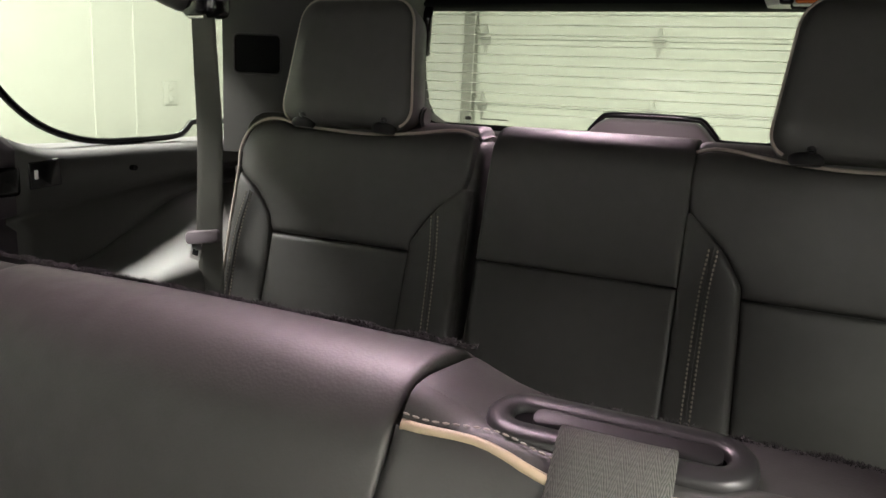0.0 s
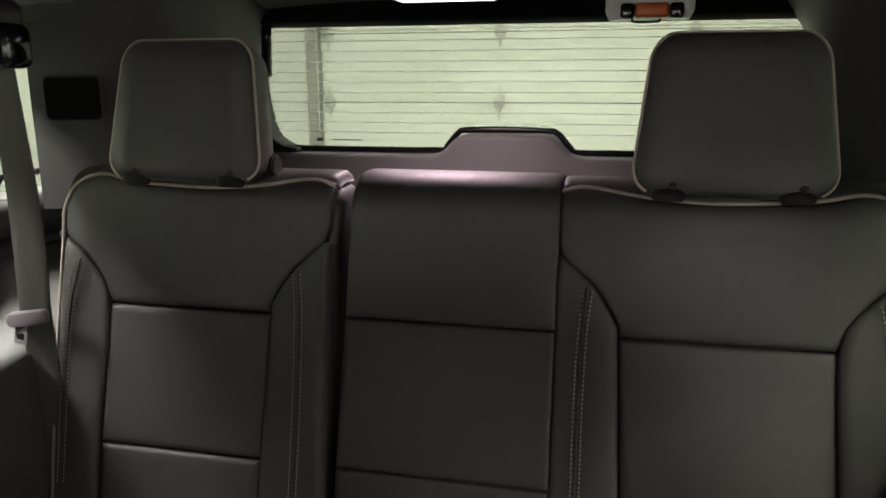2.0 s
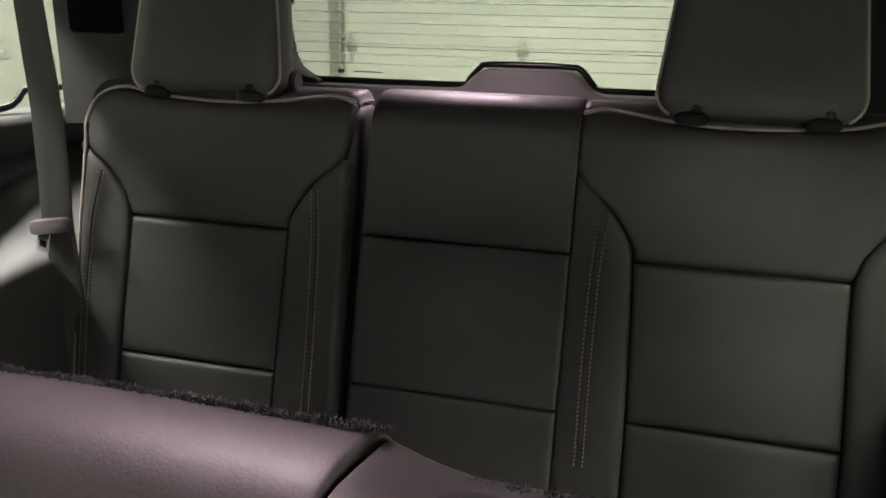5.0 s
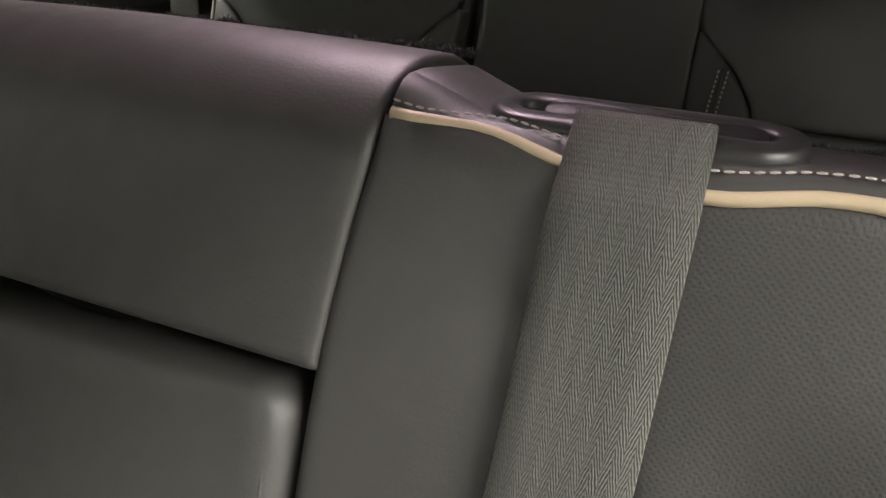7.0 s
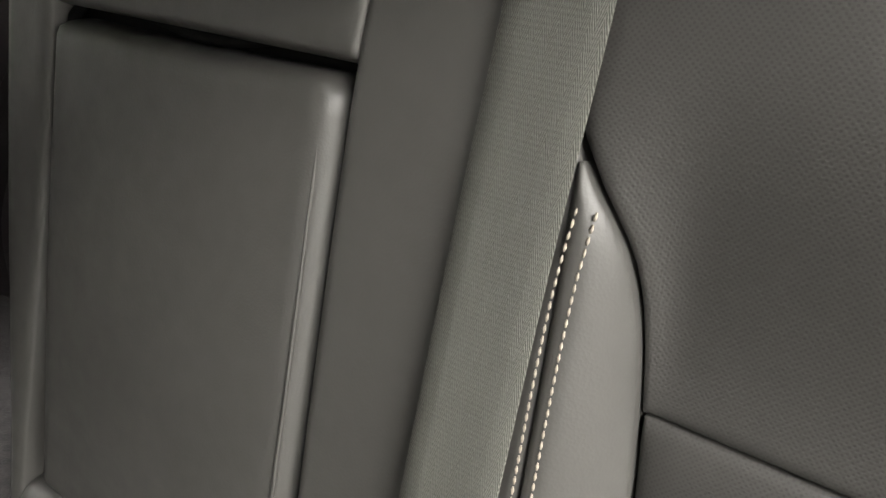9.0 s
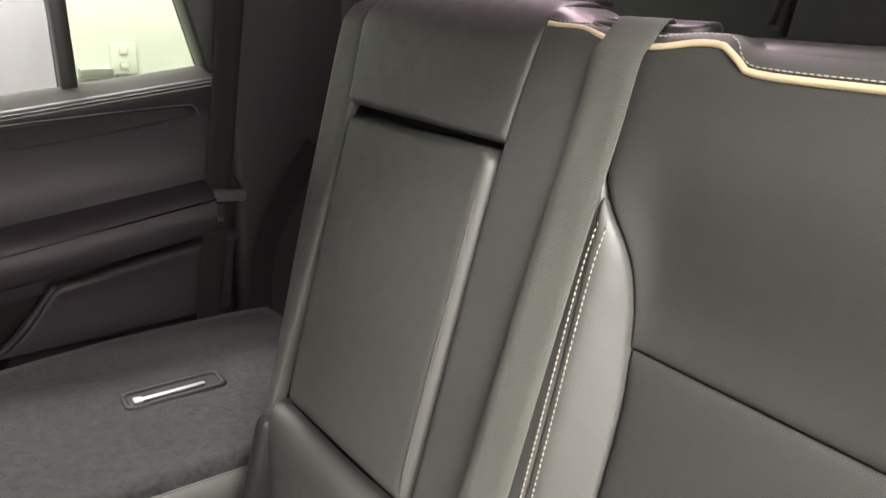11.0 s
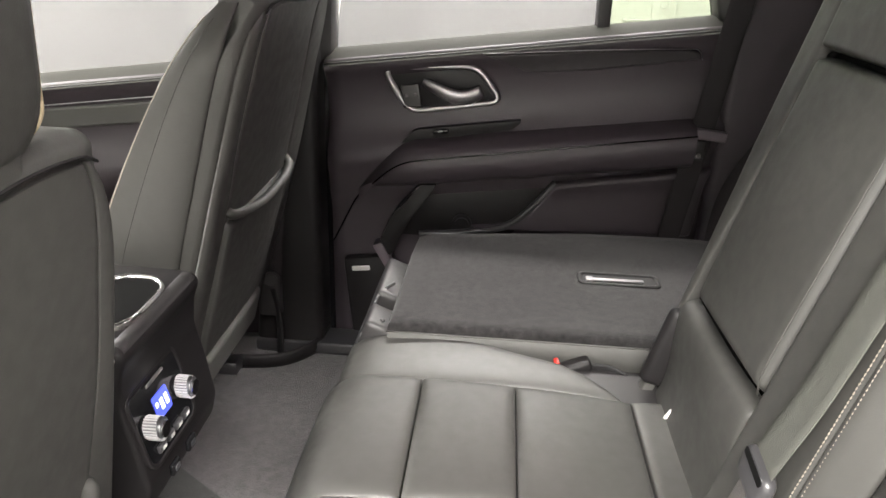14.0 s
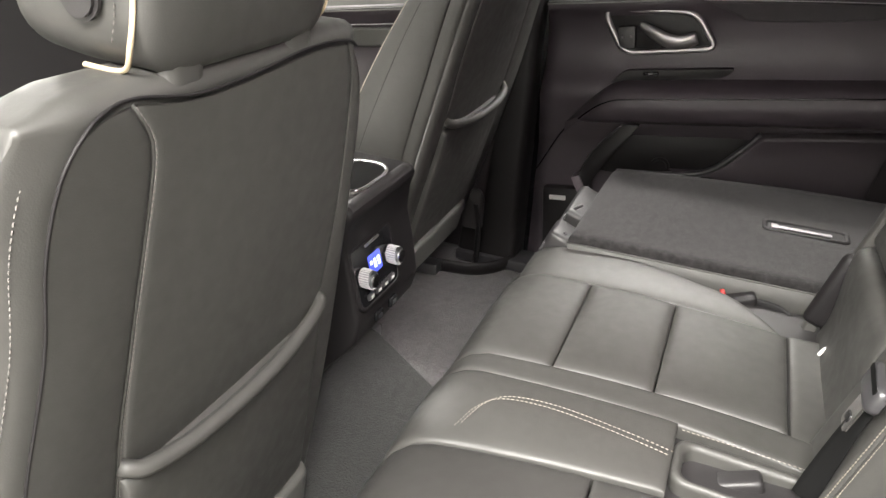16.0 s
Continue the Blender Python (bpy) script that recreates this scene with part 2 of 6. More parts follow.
def link_mesh(name, verts, faces, mat, parent=None, label="", uvs=None, smooth=True):
    me = bpy.data.meshes.new(name)
    me.from_pydata([tuple(map(float, v)) for v in verts], [], faces)
    if uvs is not None:
        layer = me.uv_layers.new(name="UVMap")
        flat = np.array([uvs[l.vertex_index] for l in me.loops], float).ravel()
        layer.data.foreach_set("uv", flat)
    if smooth:
        me.polygons.foreach_set("use_smooth", [True] * len(me.polygons))
    me.materials.append(mat)
    ob = new(name, me)
    if parent is not None:
        ob.parent = parent
    if label:
        ob["label"] = label
    return ob


def part(name, bm, mat, parent=None, label="", smooth=True, angle=40):
    me = bpy.data.meshes.new(name)
    bmesh.ops.recalc_face_normals(bm, faces=bm.faces)
    for e in bm.edges:
        e.smooth = len(e.link_faces) == 2 and e.calc_face_angle(3) < radians(angle)
    for f in bm.faces:
        f.smooth = smooth
    bm.to_mesh(me)
    bm.free()
    me.materials.append(mat)
    ob = new(name, me)
    if parent is not None:
        ob.parent = parent
    if label:
        ob["label"] = label
    return ob


def line(pts, n):
    """A smooth line through the points, as n + 1 points evenly spaced."""
    p = np.array(pts, float)
    if len(p) == 2:
        return p[0] + (p[1] - p[0]) * np.linspace(0, 1, n + 1)[:, None]
    q = np.vstack([2 * p[0] - p[1], p, 2 * p[-1] - p[-2]])
    out = []
    for i in range(1, len(q) - 2):
        a, b, c, d = q[i - 1 : i + 3]
        for k in range(16):
            s = k / 16
            out.append(0.5 * (2 * b + (c - a) * s + (2 * a - 5 * b + 4 * c - d) * s**2 + (3 * b - a - 3 * c + d) * s**3))
    out = np.array(out + [p[-1]])
    run = np.r_[0, np.cumsum(np.linalg.norm(np.diff(out, axis=0), axis=1))]
    want = np.linspace(0, run[-1], n + 1)
    return np.stack([np.interp(want, run, out[:, k]) for k in range(p.shape[1])], 1)


def sampled(pts, params):
    fine = line(pts, 120)
    at = np.linspace(0, 1, 121)
    return np.stack([np.interp(params, at, fine[:, k]) for k in range(fine.shape[1])], 1)


def sheet(name, P, mat, parent=None, label="", uvs=None, wrap=False):
    """A mesh from rows of points."""
    P = np.array(P, float)
    nv, nu = P.shape[:2]
    verts = P.reshape(-1, 3)
    faces = []
    for j in range(nv - 1):
        for i in range(nu if wrap else nu - 1):
            k = (i + 1) % nu
            faces.append((j * nu + i, j * nu + k, (j + 1) * nu + k, (j + 1) * nu + i))
    return link_mesh(name, verts, faces, mat, parent, label, None if uvs is None else np.array(uvs).reshape(-1, 2))


def roll(d, r):
    k = np.clip(1 - d / r, 0, 1)
    return np.sqrt(1 - k * k)


def pad(name, bottom, right, top, left, place, mat, parent, T=0.012, r=0.014, dome=0.0, n=20, m=20, drop="lrbt", sink=0.006, label="", lift=0.0, cut=0.0045, full=""):
    """A padded panel between four edges, each a line of (u, v). Its edges dip by cut into tight seams; those named in full roll all the way down."""
    s = (1 - np.cos(np.pi * np.arange(n + 1) / n)) / 2
    t = (1 - np.cos(np.pi * np.arange(m + 1) / m)) / 2
    s, t = np.r_[0, s, 1], np.r_[0, t, 1]
    B, Tp, L, R = sampled(bottom, s), sampled(top, s), sampled(left, t), sampled(right, t)
    S, Q = s[None, :, None], t[:, None, None]
    P = (1 - Q) * B[None] + Q * Tp[None] + (1 - S) * L[:, None] + S * R[:, None]
    P = P - ((1 - S) * (1 - Q) * B[0] + S * (1 - Q) * B[-1] + (1 - S) * Q * Tp[0] + S * Q * Tp[-1])
    wide = np.linalg.norm(P[:, -1] - P[:, 0], axis=1)[:, None]
    high = np.linalg.norm(P[-1] - P[0], axis=1)[None, :]
    far = np.full(P.shape[:2], 9.0)

    def rolled(sides):
        dx = np.minimum(s[None] * wide if "l" in sides else far, (1 - s[None]) * wide if "r" in sides else far)
        dy = np.minimum(t[:, None] * high if "b" in sides else far, (1 - t[:, None]) * high if "t" in sides else far)
        return roll(dx, r) * roll(dy, r)

    w = (T + sink) * rolled(full) - sink - cut * (1 - rolled([k for k in drop if k not in full]))
    w = w + lift + dome * np.sin(np.pi * s)[None] * np.sin(np.pi * t)[:, None]
    for side, cell in (("l", np.s_[:, 0]), ("r", np.s_[:, -1]), ("b", np.s_[0, :]), ("t", np.s_[-1, :])):
        if side in drop:
            w[cell] = -sink + lift
    pts = [[place(P[j, i, 0], P[j, i, 1], w[j, i]) for i in range(n + 3)] for j in range(m + 3)]
    return sheet(name, pts, mat, parent, label, P)


def tube(name, pts, radius, mat, parent, label="", sides=8, closed=False, smooth_n=0, flat=1.0):
    p = np.array(pts, float)
    if smooth_n:
        p = line(np.vstack([p, p[:1]]) if closed else p, smooth_n)
        if closed:
            p = p[:-1]
    n = len(p)
    rows, up = [], None
    for i in range(n):
        a, b = p[(i - 1) % n if closed else max(i - 1, 0)], p[(i + 1) % n if closed else min(i + 1, n - 1)]
        d = (b - a) / (np.linalg.norm(b - a) + 1e-9)
        if up is None:
            up = np.cross(d, (0.3, 0.1, 1.0))
        up = up - d * (up @ d)
        up = up / np.linalg.norm(up)
        side = np.cross(d, up)
        rad = radius[i] if isinstance(radius, (list, np.ndarray)) else radius
        rows.append([p[i] + rad * (np.cos(q) * up * flat + np.sin(q) * side) for q in np.linspace(0, 2 * np.pi, sides, endpoint=False)])
    verts = np.array(rows).reshape(-1, 3)
    faces = []
    for j in range(n if closed else n - 1):
        k = (j + 1) % n
        for i in range(sides):
            h = (i + 1) % sides
            faces.append((j * sides + i, j * sides + h, k * sides + h, k * sides + i))
    if not closed:
        faces += [tuple(range(sides))[::-1], tuple(range((n - 1) * sides, n * sides))]
    return link_mesh(name, verts, faces, mat, parent, label)


def stitching(name, pts, mat, parent, pitch=0.0055, length=0.0036, thick=0.0007, label=""):
    """A row of single stitches along a line."""
    p = np.array(pts, float)
    run = np.linalg.norm(np.diff(p, axis=0), axis=1).sum()
    n = max(2, int(run / pitch))
    fine = line(p, n)
    verts, faces = [], []
    for i in range(n):
        a, d = fine[i], fine[i + 1] - fine[i]
        d = d / (np.linalg.norm(d) + 1e-9)
        up = np.cross(d, (0.2, 0.9, 0.4))
        up /= np.linalg.norm(up)
        side = np.cross(d, up)
        k = len(verts)
        for f, w in ((0, 0.5), (0.5, 1.1), (1, 0.5)):
            for q in range(4):
                ang = math.pi / 2 * q
                verts.append(a + d * length * f + thick * w * (math.cos(ang) * up + math.sin(ang) * side))
        for ring in (0, 4):
            for q in range(4):
                h = (q + 1) % 4
                faces.append((k + ring + q, k + ring + h, k + ring + 4 + h, k + ring + 4 + q))
        faces += [(k, k + 1, k + 2, k + 3), (k + 8, k + 9, k + 10, k + 11)]
    ob = link_mesh(name, verts, faces, mat, parent, label)
    ob["kind"] = "stuff"
    return ob


def box(name, centre, size, mat, parent=None, bevel=0.004, turn=(0, 0, 0), label="", seg=3, taper=None):
    bm = bmesh.new()
    bmesh.ops.create_cube(bm, size=1)
    for v in bm.verts:
        if taper and v.co.z > 0:
            v.co.x *= taper[0]
            v.co.y *= taper[1]
        v.co = Vector((v.co.x * size[0], v.co.y * size[1], v.co.z * size[2]))
    if bevel:
        bmesh.ops.bevel(bm, geom=bm.edges[:], offset=bevel, segments=seg, profile=0.5, affect="EDGES")
    bm.transform(pose(*centre, *turn))
    return part(name, bm, mat, parent, label)


def rod(name, a, b, radius, mat, parent=None, label="", sides=16, bevel=0.0):
    a, b = Vector(a), Vector(b)
    bm = bmesh.new()
    bmesh.ops.create_cone(bm, cap_ends=True, segments=sides, radius1=radius, radius2=radius, depth=(b - a).length)
    if bevel:
        rim = [e for e in bm.edges if abs(e.verts[0].co.z - e.verts[1].co.z) < 1e-6]
        bmesh.ops.bevel(bm, geom=rim, offset=bevel, segments=2, affect="EDGES")
    bm.transform(Matrix.Translation((a + b) / 2) @ (b - a).to_track_quat("Z", "Y").to_matrix().to_4x4())
    return part(name, bm, mat, parent, label)


def prism(name, outline, low, high, axis, mat, parent=None, bevel=0.003, label="", seg=2):
    """A solid from an outline in the other two axes, between low and high along axis 0, 1 or 2."""
    bm = bmesh.new()
    vs = []
    for a, b in outline:
        co = [a, b]
        co.insert(axis, low)
        vs.append(bm.verts.new(co))
    f = bm.faces.new(vs)
    got = bmesh.ops.extrude_face_region(bm, geom=[f])
    shift = [0, 0, 0]
    shift[axis] = high - low
    bmesh.ops.translate(bm, verts=[v for v in got["geom"] if isinstance(v, bmesh.types.BMVert)], vec=shift)
    if bevel:
        bmesh.ops.bevel(bm, geom=bm.edges[:], offset=bevel, segments=seg, profile=0.5, affect="EDGES", clamp_overlap=True)
    return part(name, bm, mat, parent, label)


def ribbon(name, pts, wides, width, thick, mat, parent, label="", n=60):
    """Belt webbing along the points; wides: the direction across it at each point; width: one, or a first and a last one."""
    c, w = line(pts, n), line(wides, n)
    widths = np.linspace(*width, n + 1) if isinstance(width, tuple) else np.full(n + 1, width)
    run = np.r_[0, np.cumsum(np.linalg.norm(np.diff(c, axis=0), axis=1))]
    rows, uvs = [], []
    for i in range(n + 1):
        d = c[min(i + 1, n)] - c[max(i - 1, 0)]
        d /= np.linalg.norm(d)
        a = w[i] - d * (w[i] @ d)
        a /= np.linalg.norm(a)
        k = np.cross(d, a)
        h, q = widths[i] / 2, thick / 2
        ring = [(-h, 0), (-h * 0.97, q), (-h * 0.5, q), (0, q), (h * 0.5, q), (h * 0.97, q), (h, 0), (h * 0.97, -q), (0, -q), (-h * 0.97, -q)]
        rows.append([c[i] + a * x + k * y for x, y in ring])
        uvs.append([(x, run[i]) for x, y in ring])
    return sheet(name, rows, mat, parent, label, uvs, wrap=True)


def rounded(w, h, r, n=7, top=1.0):
    """A rectangle with round corners, anticlockwise; top: the width of its upper side against the lower one."""
    out = []
    for cx, cy, a0 in ((1, -1, -90), (1, 1, 0), (-1, 1, 90), (-1, -1, 180)):
        for k in range(n + 1):
            a = radians(a0 + 90 * k / n)
            x, y = cx * (w / 2 - r) + r * math.cos(a), cy * (h / 2 - r) + r * math.sin(a)
            f = 1 + (top - 1) * (y / h + 0.5)
            out.append((x * f, y))
    return out


def loft(name, loops, mat, parent=None, label="", caps=True):
    n = len(loops[0])
    verts = [v for l in loops for v in l]
    faces = []
    for j in range(len(loops) - 1):
        for i in range(n):
            k = (i + 1) % n
            faces.append((j * n + i, j * n + k, (j + 1) * n + k, (j + 1) * n + i))
    if caps:
        faces += [tuple(range(n))[::-1], tuple(range((len(loops) - 1) * n, len(loops) * n))]
    bm = bmesh.new()
    vs = [bm.verts.new(v) for v in verts]
    for f in faces:
        bm.faces.new([vs[i] for i in f])
    return part(name, bm, mat, parent, label, angle=50)


class Profile:
    """The side view of a seat back: up the front from (y, z), over the top and down its back. face: -1 looks forward, 1 rearward."""

    def __init__(self, y, z, lean, front, R, flat, face=-1):
        self.o, self.d, self.f, self.R, self.k, self.face = np.array([y, z]), np.array([math.sin(lean), math.cos(lean)]), front, R, flat, face
        self.lean = lean
        self.turn = math.pi / 2 - lean * (1 if face < 0 else -1)
        self.total = front + R * self.turn + flat + R * math.pi / 2

    def at(self, v, w=0.0):
        """(y, z) at the length v along the outline, w out of it."""
        side = -self.face
        n0 = np.array([-self.d[1] * side, self.d[0] * side])
        if v <= self.f:
            p, n = self.o + self.d * v, n0
        else:
            c = self.o + self.d * self.f - n0 * self.R
            a0 = math.atan2(n0[1], n0[0])
            sweep = (v - self.f) / self.R
            if sweep <= self.turn:
                a = a0 - side * sweep
                n = np.array([math.cos(a), math.sin(a)])
                p = c + n * self.R
            else:
                rest = v - self.f - self.R * self.turn
                if rest <= self.k:
                    n = np.array([0.0, 1.0])
                    p = c + n * self.R + np.array([side * rest, 0])
                else:
                    c = c + np.array([side * self.k, 0])
                    a = min((rest - self.k) / self.R, math.pi / 2)
                    n = np.array([side * math.sin(a), math.cos(a)])
                    p = c + n * self.R + np.array([0, -max(0, rest - self.k - self.R * math.pi / 2)])
        return p + n * w

    def place(self, u, v, w):
        y, z = self.at(v, w)
        return (u, y, z)

    def core(self, name, u0, u1, mat, parent, down=0.0, deep=0.1, inset=0.0, round_=0.02, label=""):
        """The solid under the panels."""
        vs = list(np.linspace(-down, self.f, 6)) + list(np.linspace(self.f, self.total, 14))[1:]
        loops = []
        for e in (0, 0.25, 0.5, 0.75, 1, 2, 2.25, 2.5, 2.75, 3):
            q = e if e <= 1 else 3 - e
            u = u0 + round_ * (1 - math.cos(q * math.pi / 2)) if e <= 1 else u1 - round_ * (1 - math.cos(q * math.pi / 2))
            u = u0 if e == 0 else u1 if e == 3 else u
            w = -inset - round_ * (1 - math.sin(q * math.pi / 2))
            loop = [(u, *self.at(v, w)) for v in vs]
            y1, z1 = self.at(-down, w)
            y2 = loop[-1][1]
            yb = y1 + (deep - 2 * (-w - inset)) * -self.face
            for k in np.linspace(0, 1, 5)[1:]:
                loop.append((u, y2 + (yb - y2) * k, loop[len(vs) - 1][2] + (z1 - loop[len(vs) - 1][2]) * k))
            loops.append(loop)
        return loft(name, loops, mat, parent, label)


# ---- the garage round the vehicle ----
def slab(name, lo, hi, mat, label, category):
    return tagged(box(name, [(a + b) / 2 for a, b in zip(lo, hi)], [b - a for a, b in zip(lo, hi)], mat, None, 0), label, category, kind="structure")


WX0, WX1, WY0, WY1 = -2.6, 3.4, -4.5, 5.2
slab("ground", (WX0 - 0.2, WY0 - 0.2, GROUND - 0.2), (WX1 + 0.2, WY1 + 0.4, GROUND), CONCRETE, "bare grey concrete garage floor", "floor")
slab("ceiling", (WX0 - 0.2, WY0 - 0.2, CEIL), (WX1 + 0.2, WY1 + 0.4, CEIL + 0.15), PAINT, "plain white painted garage ceiling", "ceiling")
slab("wall_west", (WX0 - 0.15, WY0, GROUND), (WX0, WY1, CEIL), PAINT, "plain white painted garage side wall", "wall")
slab("wall_east", (WX1, WY0, GROUND), (WX1 + 0.15, WY1, CEIL), PAINT, "plain white painted garage side wall", "wall")
slab("wall_south", (WX0, WY0 - 0.15, GROUND), (WX1, WY0, CEIL), PAINT, "plain white painted garage wall", "wall")
slab("wall_north", (WX0, WY1, GROUND), (-1.93, WY1 + 0.15, CEIL), PAINT, "white painted wall beside the garage door", "wall")
slab("wall_north_far", (2.3, WY1, GROUND), (WX1, WY1 + 0.15, CEIL), PAINT, "white painted wall beside the garage door", "wall")
for y in (2.48, 2.72):
    tagged(box("trim", (WX0 + 0.003, y, 1.0), (0.006, 0.014, 2.88), PAINT, None, 0.001), "thin white joint strip on the garage wall", "trim", kind="structure")

gdoor = thing("garage_door", "white sectional garage door with steel hinges", "garage door", kind="structure")
sections = [GROUND + 0.575 + 0.0, 1.041 - 0.47, 1.041, 1.513, 1.985, CEIL]
z0 = GROUND
for z1 in sections:
    if z1 - z0 > 0.06:
        box("panel", (0.18, WY1 + 0.03, (z0 + z1) / 2), (4.22, 0.05, z1 - z0 - 0.004), DOORPAINT, gdoor, 0.002)
    z0 = z1
for x in (-1.755, -0.52, 0.74):
    for z in (0.57, 1.041, 1.513, 1.985):
        plate = [(0, 0.115), (0.018, 0.04), (0.035, 0.03), (0.035, -0.03), (0.018, -0.04), (0, -0.115), (-0.018, -0.04), (-0.035, -0.03), (-0.035, 0.03), (-0.018, 0.04)]
        h = prism("hinge", [(x + a, z + b) for a, b in plate], WY1 - 0.006, WY1 + 0.004, 1, GALV, gdoor, 0.001)
        rod("pin", (x - 0.04, WY1 - 0.01, z), (x + 0.04, WY1 - 0.01, z), 0.009, GALV, h)
for x in (-1.86,):
    track = thing("door_track", "galvanised steel roller track of the garage door", "track", kind="structure")
    prism("rail", [(x - 0.055, WY1 - 0.02), (x + 0.05, WY1 - 0.02), (x + 0.05, WY1 - 0.085), (x + 0.038, WY1 - 0.085), (x + 0.038, WY1 - 0.032), (x - 0.055, WY1 - 0.032)], GROUND, CEIL - 0.01, 2, GALV, track, 0.002)
    for z in (0.62, 1.1, 1.56):
        rod("roller", (x + 0.03, WY1 - 0.06, z), (x + 0.08, WY1 - 0.06, z), 0.012, GALV, track)

for lx, ly, watts in LAMPS:
    lamp = thing("ceiling_light", "long white fluorescent fitting on the garage ceiling", "ceiling light", "garage ceiling lights")
    box("housing", (lx, ly, CEIL - 0.03), (0.4, 1.7, 0.06), WHITEPL, lamp, 0.01)
    box("diffuser", (lx, ly, CEIL - 0.07), (0.34, 1.62, 0.02), TUBE, lamp, 0.006)
for y, z in ((0.545, 0.73), (2.94, 1.04)):
    o = thing("wall_outlet", "white double wall outlet on a white plate", "outlet", "garage outlets")
    box("plate", (WX0 + 0.004, y, z), (0.008, 0.1, 0.12), PAINT, o, 0.003)
    for dz in (-0.028, 0.028):
        box("socket", (WX0 + 0.009, y, z + dz), (0.006, 0.034, 0.03), PAINT, o, 0.006)
    if y < 1:
        box("box", (WX0 + 0.02, y - 0.11, z - 0.05), (0.04, 0.12, 0.035), GALV, o, 0.004)
        rod("conduit", (WX0 + 0.02, y - 0.03, z - 0.06), (WX0 + 0.02, y - 0.03, z - 0.3), 0.008, GALV, o)

# ---- the vehicle's shell ----
FLOOR = 0.08


def shell(name, P, mat, label, category, parent=None):
    ob = sheet(name, P, mat, parent)
    if parent is None:
        tagged(ob, label, category, kind="structure")
    mod = ob.modifiers.new("thick", "SOLIDIFY")
    mod.thickness, mod.offset = 0.012, -1
    return ob


# carpeted floor: footwells either side of a low tunnel
xs = np.linspace(-0.78, 0.78, 60)
ys = np.r_[np.linspace(-1.6, 0.15, 30), 0.2, 0.24, np.linspace(0.26, 1.72, 12)]


def floor_z(x, y):
    tunnel = 0.035 * (1 / (1 + math.exp((abs(x) - 0.17) / 0.02)))
    rise = 0.17 / (1 + math.exp(-(y - 0.2) / 0.012))
    return FLOOR + tunnel * (y < 0.2) + rise


tagged(sheet("floor", [[(x, y, floor_z(x, y)) for x in xs] for y in ys], MAT), "dark grey carpeted vehicle floor", "floor", kind="structure").modifiers.new("thick", "SOLIDIFY").thickness = 0.02
slab("floor_pan", (-0.86, -1.7, -0.12), (0.86, 1.85, 0.03), PLASTIC, "dark underbody of the vehicle", "floor")
mat_ob = prism("floor_mat", [(-0.25, -0.9), (0.75, -0.9), (0.75, -0.28), (0.0, -0.28), (-0.1, -0.47), (-0.12, -0.5), (-0.225, -0.655), (-0.245, -0.7)], FLOOR + 0.036, FLOOR + 0.052, 2, MATPILE, None, 0.006)
tagged(mat_ob, "dark grey cut-pile floor mat over the carpet", "floor mat")

# headliner
xs = np.linspace(-0.74, 0.74, 25)
ys = np.linspace(-1.35, 1.74, 40)


def roof_z(x, y):
    z = 1.395 - 0.05 * (abs(x) / 0.74) ** 4 - 0.05 * max(0, (y - 1.05) / 0.69) ** 2
    return z - 0.1 * max(0, (-0.9 - y) / 0.45) ** 2


tagged(sheet("headliner", [[(x, y, roof_z(x, y)) for x in xs] for y in ys], SUEDE), "dark cloth headliner of the vehicle", "ceiling", kind="structure").modifiers.new("thick", "SOLIDIFY").thickness = -0.05
slab("roof_skin", (-0.76, -1.2, 1.45), (0.76, 1.7, 1.47), SATIN, "dark painted vehicle roof", "roof")

# front bulkhead, closing the cabin below the windscreen
slab("dashboard", (-0.78, -1.75, 0.0), (0.78, -1.5, 0.85), PLASTIC, "plain dark dashboard at the front", "dashboard")

DS = 0.124  # the door's lines climb towards the rear


def side_x(h):
    """How far out the door's inner skin lies at the height h above the slanting base line."""
    x = -0.782
    x += 0.022 * math.exp(-(((h - 0.80) / 0.028) ** 2))
    x -= 0.012 * math.exp(-(((h - 0.70) / 0.06) ** 2))
    x += 0.018 * math.exp(-(((h - 0.60) / 0.04) ** 2))
    x -= 0.016 / (1 + math.exp((h - 0.50) / 0.01))
    return x


def door_trim(name, y0, y1, mirror, label):
    d = thing(name, label, "door", kind="structure")
    sx = -1 if mirror else 1
    hs = list(np.linspace(-0.02, 0.47, 8)) + list(np.linspace(0.48, 0.815, 44))
    P = [[(sx * side_x(h), y, h + DS * y) for y in np.linspace(y0, y1, 26)] for h in hs]
    inner = sheet("trim_panel", P, SOFT, d)
    m = inner.modifiers.new("thick", "SOLIDIFY")
    m.thickness, m.offset = 0.05, 1 if mirror else -1
    ledge = [[(sx * (-0.765 - 0.10 * k), y, 0.815 + DS * y - 0.004 + 0.02 * math.sin(k * 3.0)) for y in np.linspace(y0, y1, 20)] for k in np.linspace(-0.15, 1, 12)]
    sheet("sill_ledge", ledge, LEDGE, d, "grey-black grained window ledge")
    tube("ledge_seam", [(sx * -0.757, y, 0.806 + DS * y) for y in np.linspace(y0, y1, 20)], 0.0022, PLASTIC, d)
    return d


door = door_trim("door_1", -0.505, 0.33, False, "closed rear passenger door, black trim with chrome handle")


def dz(y, h):
    return h + DS * y


def on_door(off):
    return lambda u, v, w: (side_x(v - DS * u) + off + w, u, v)


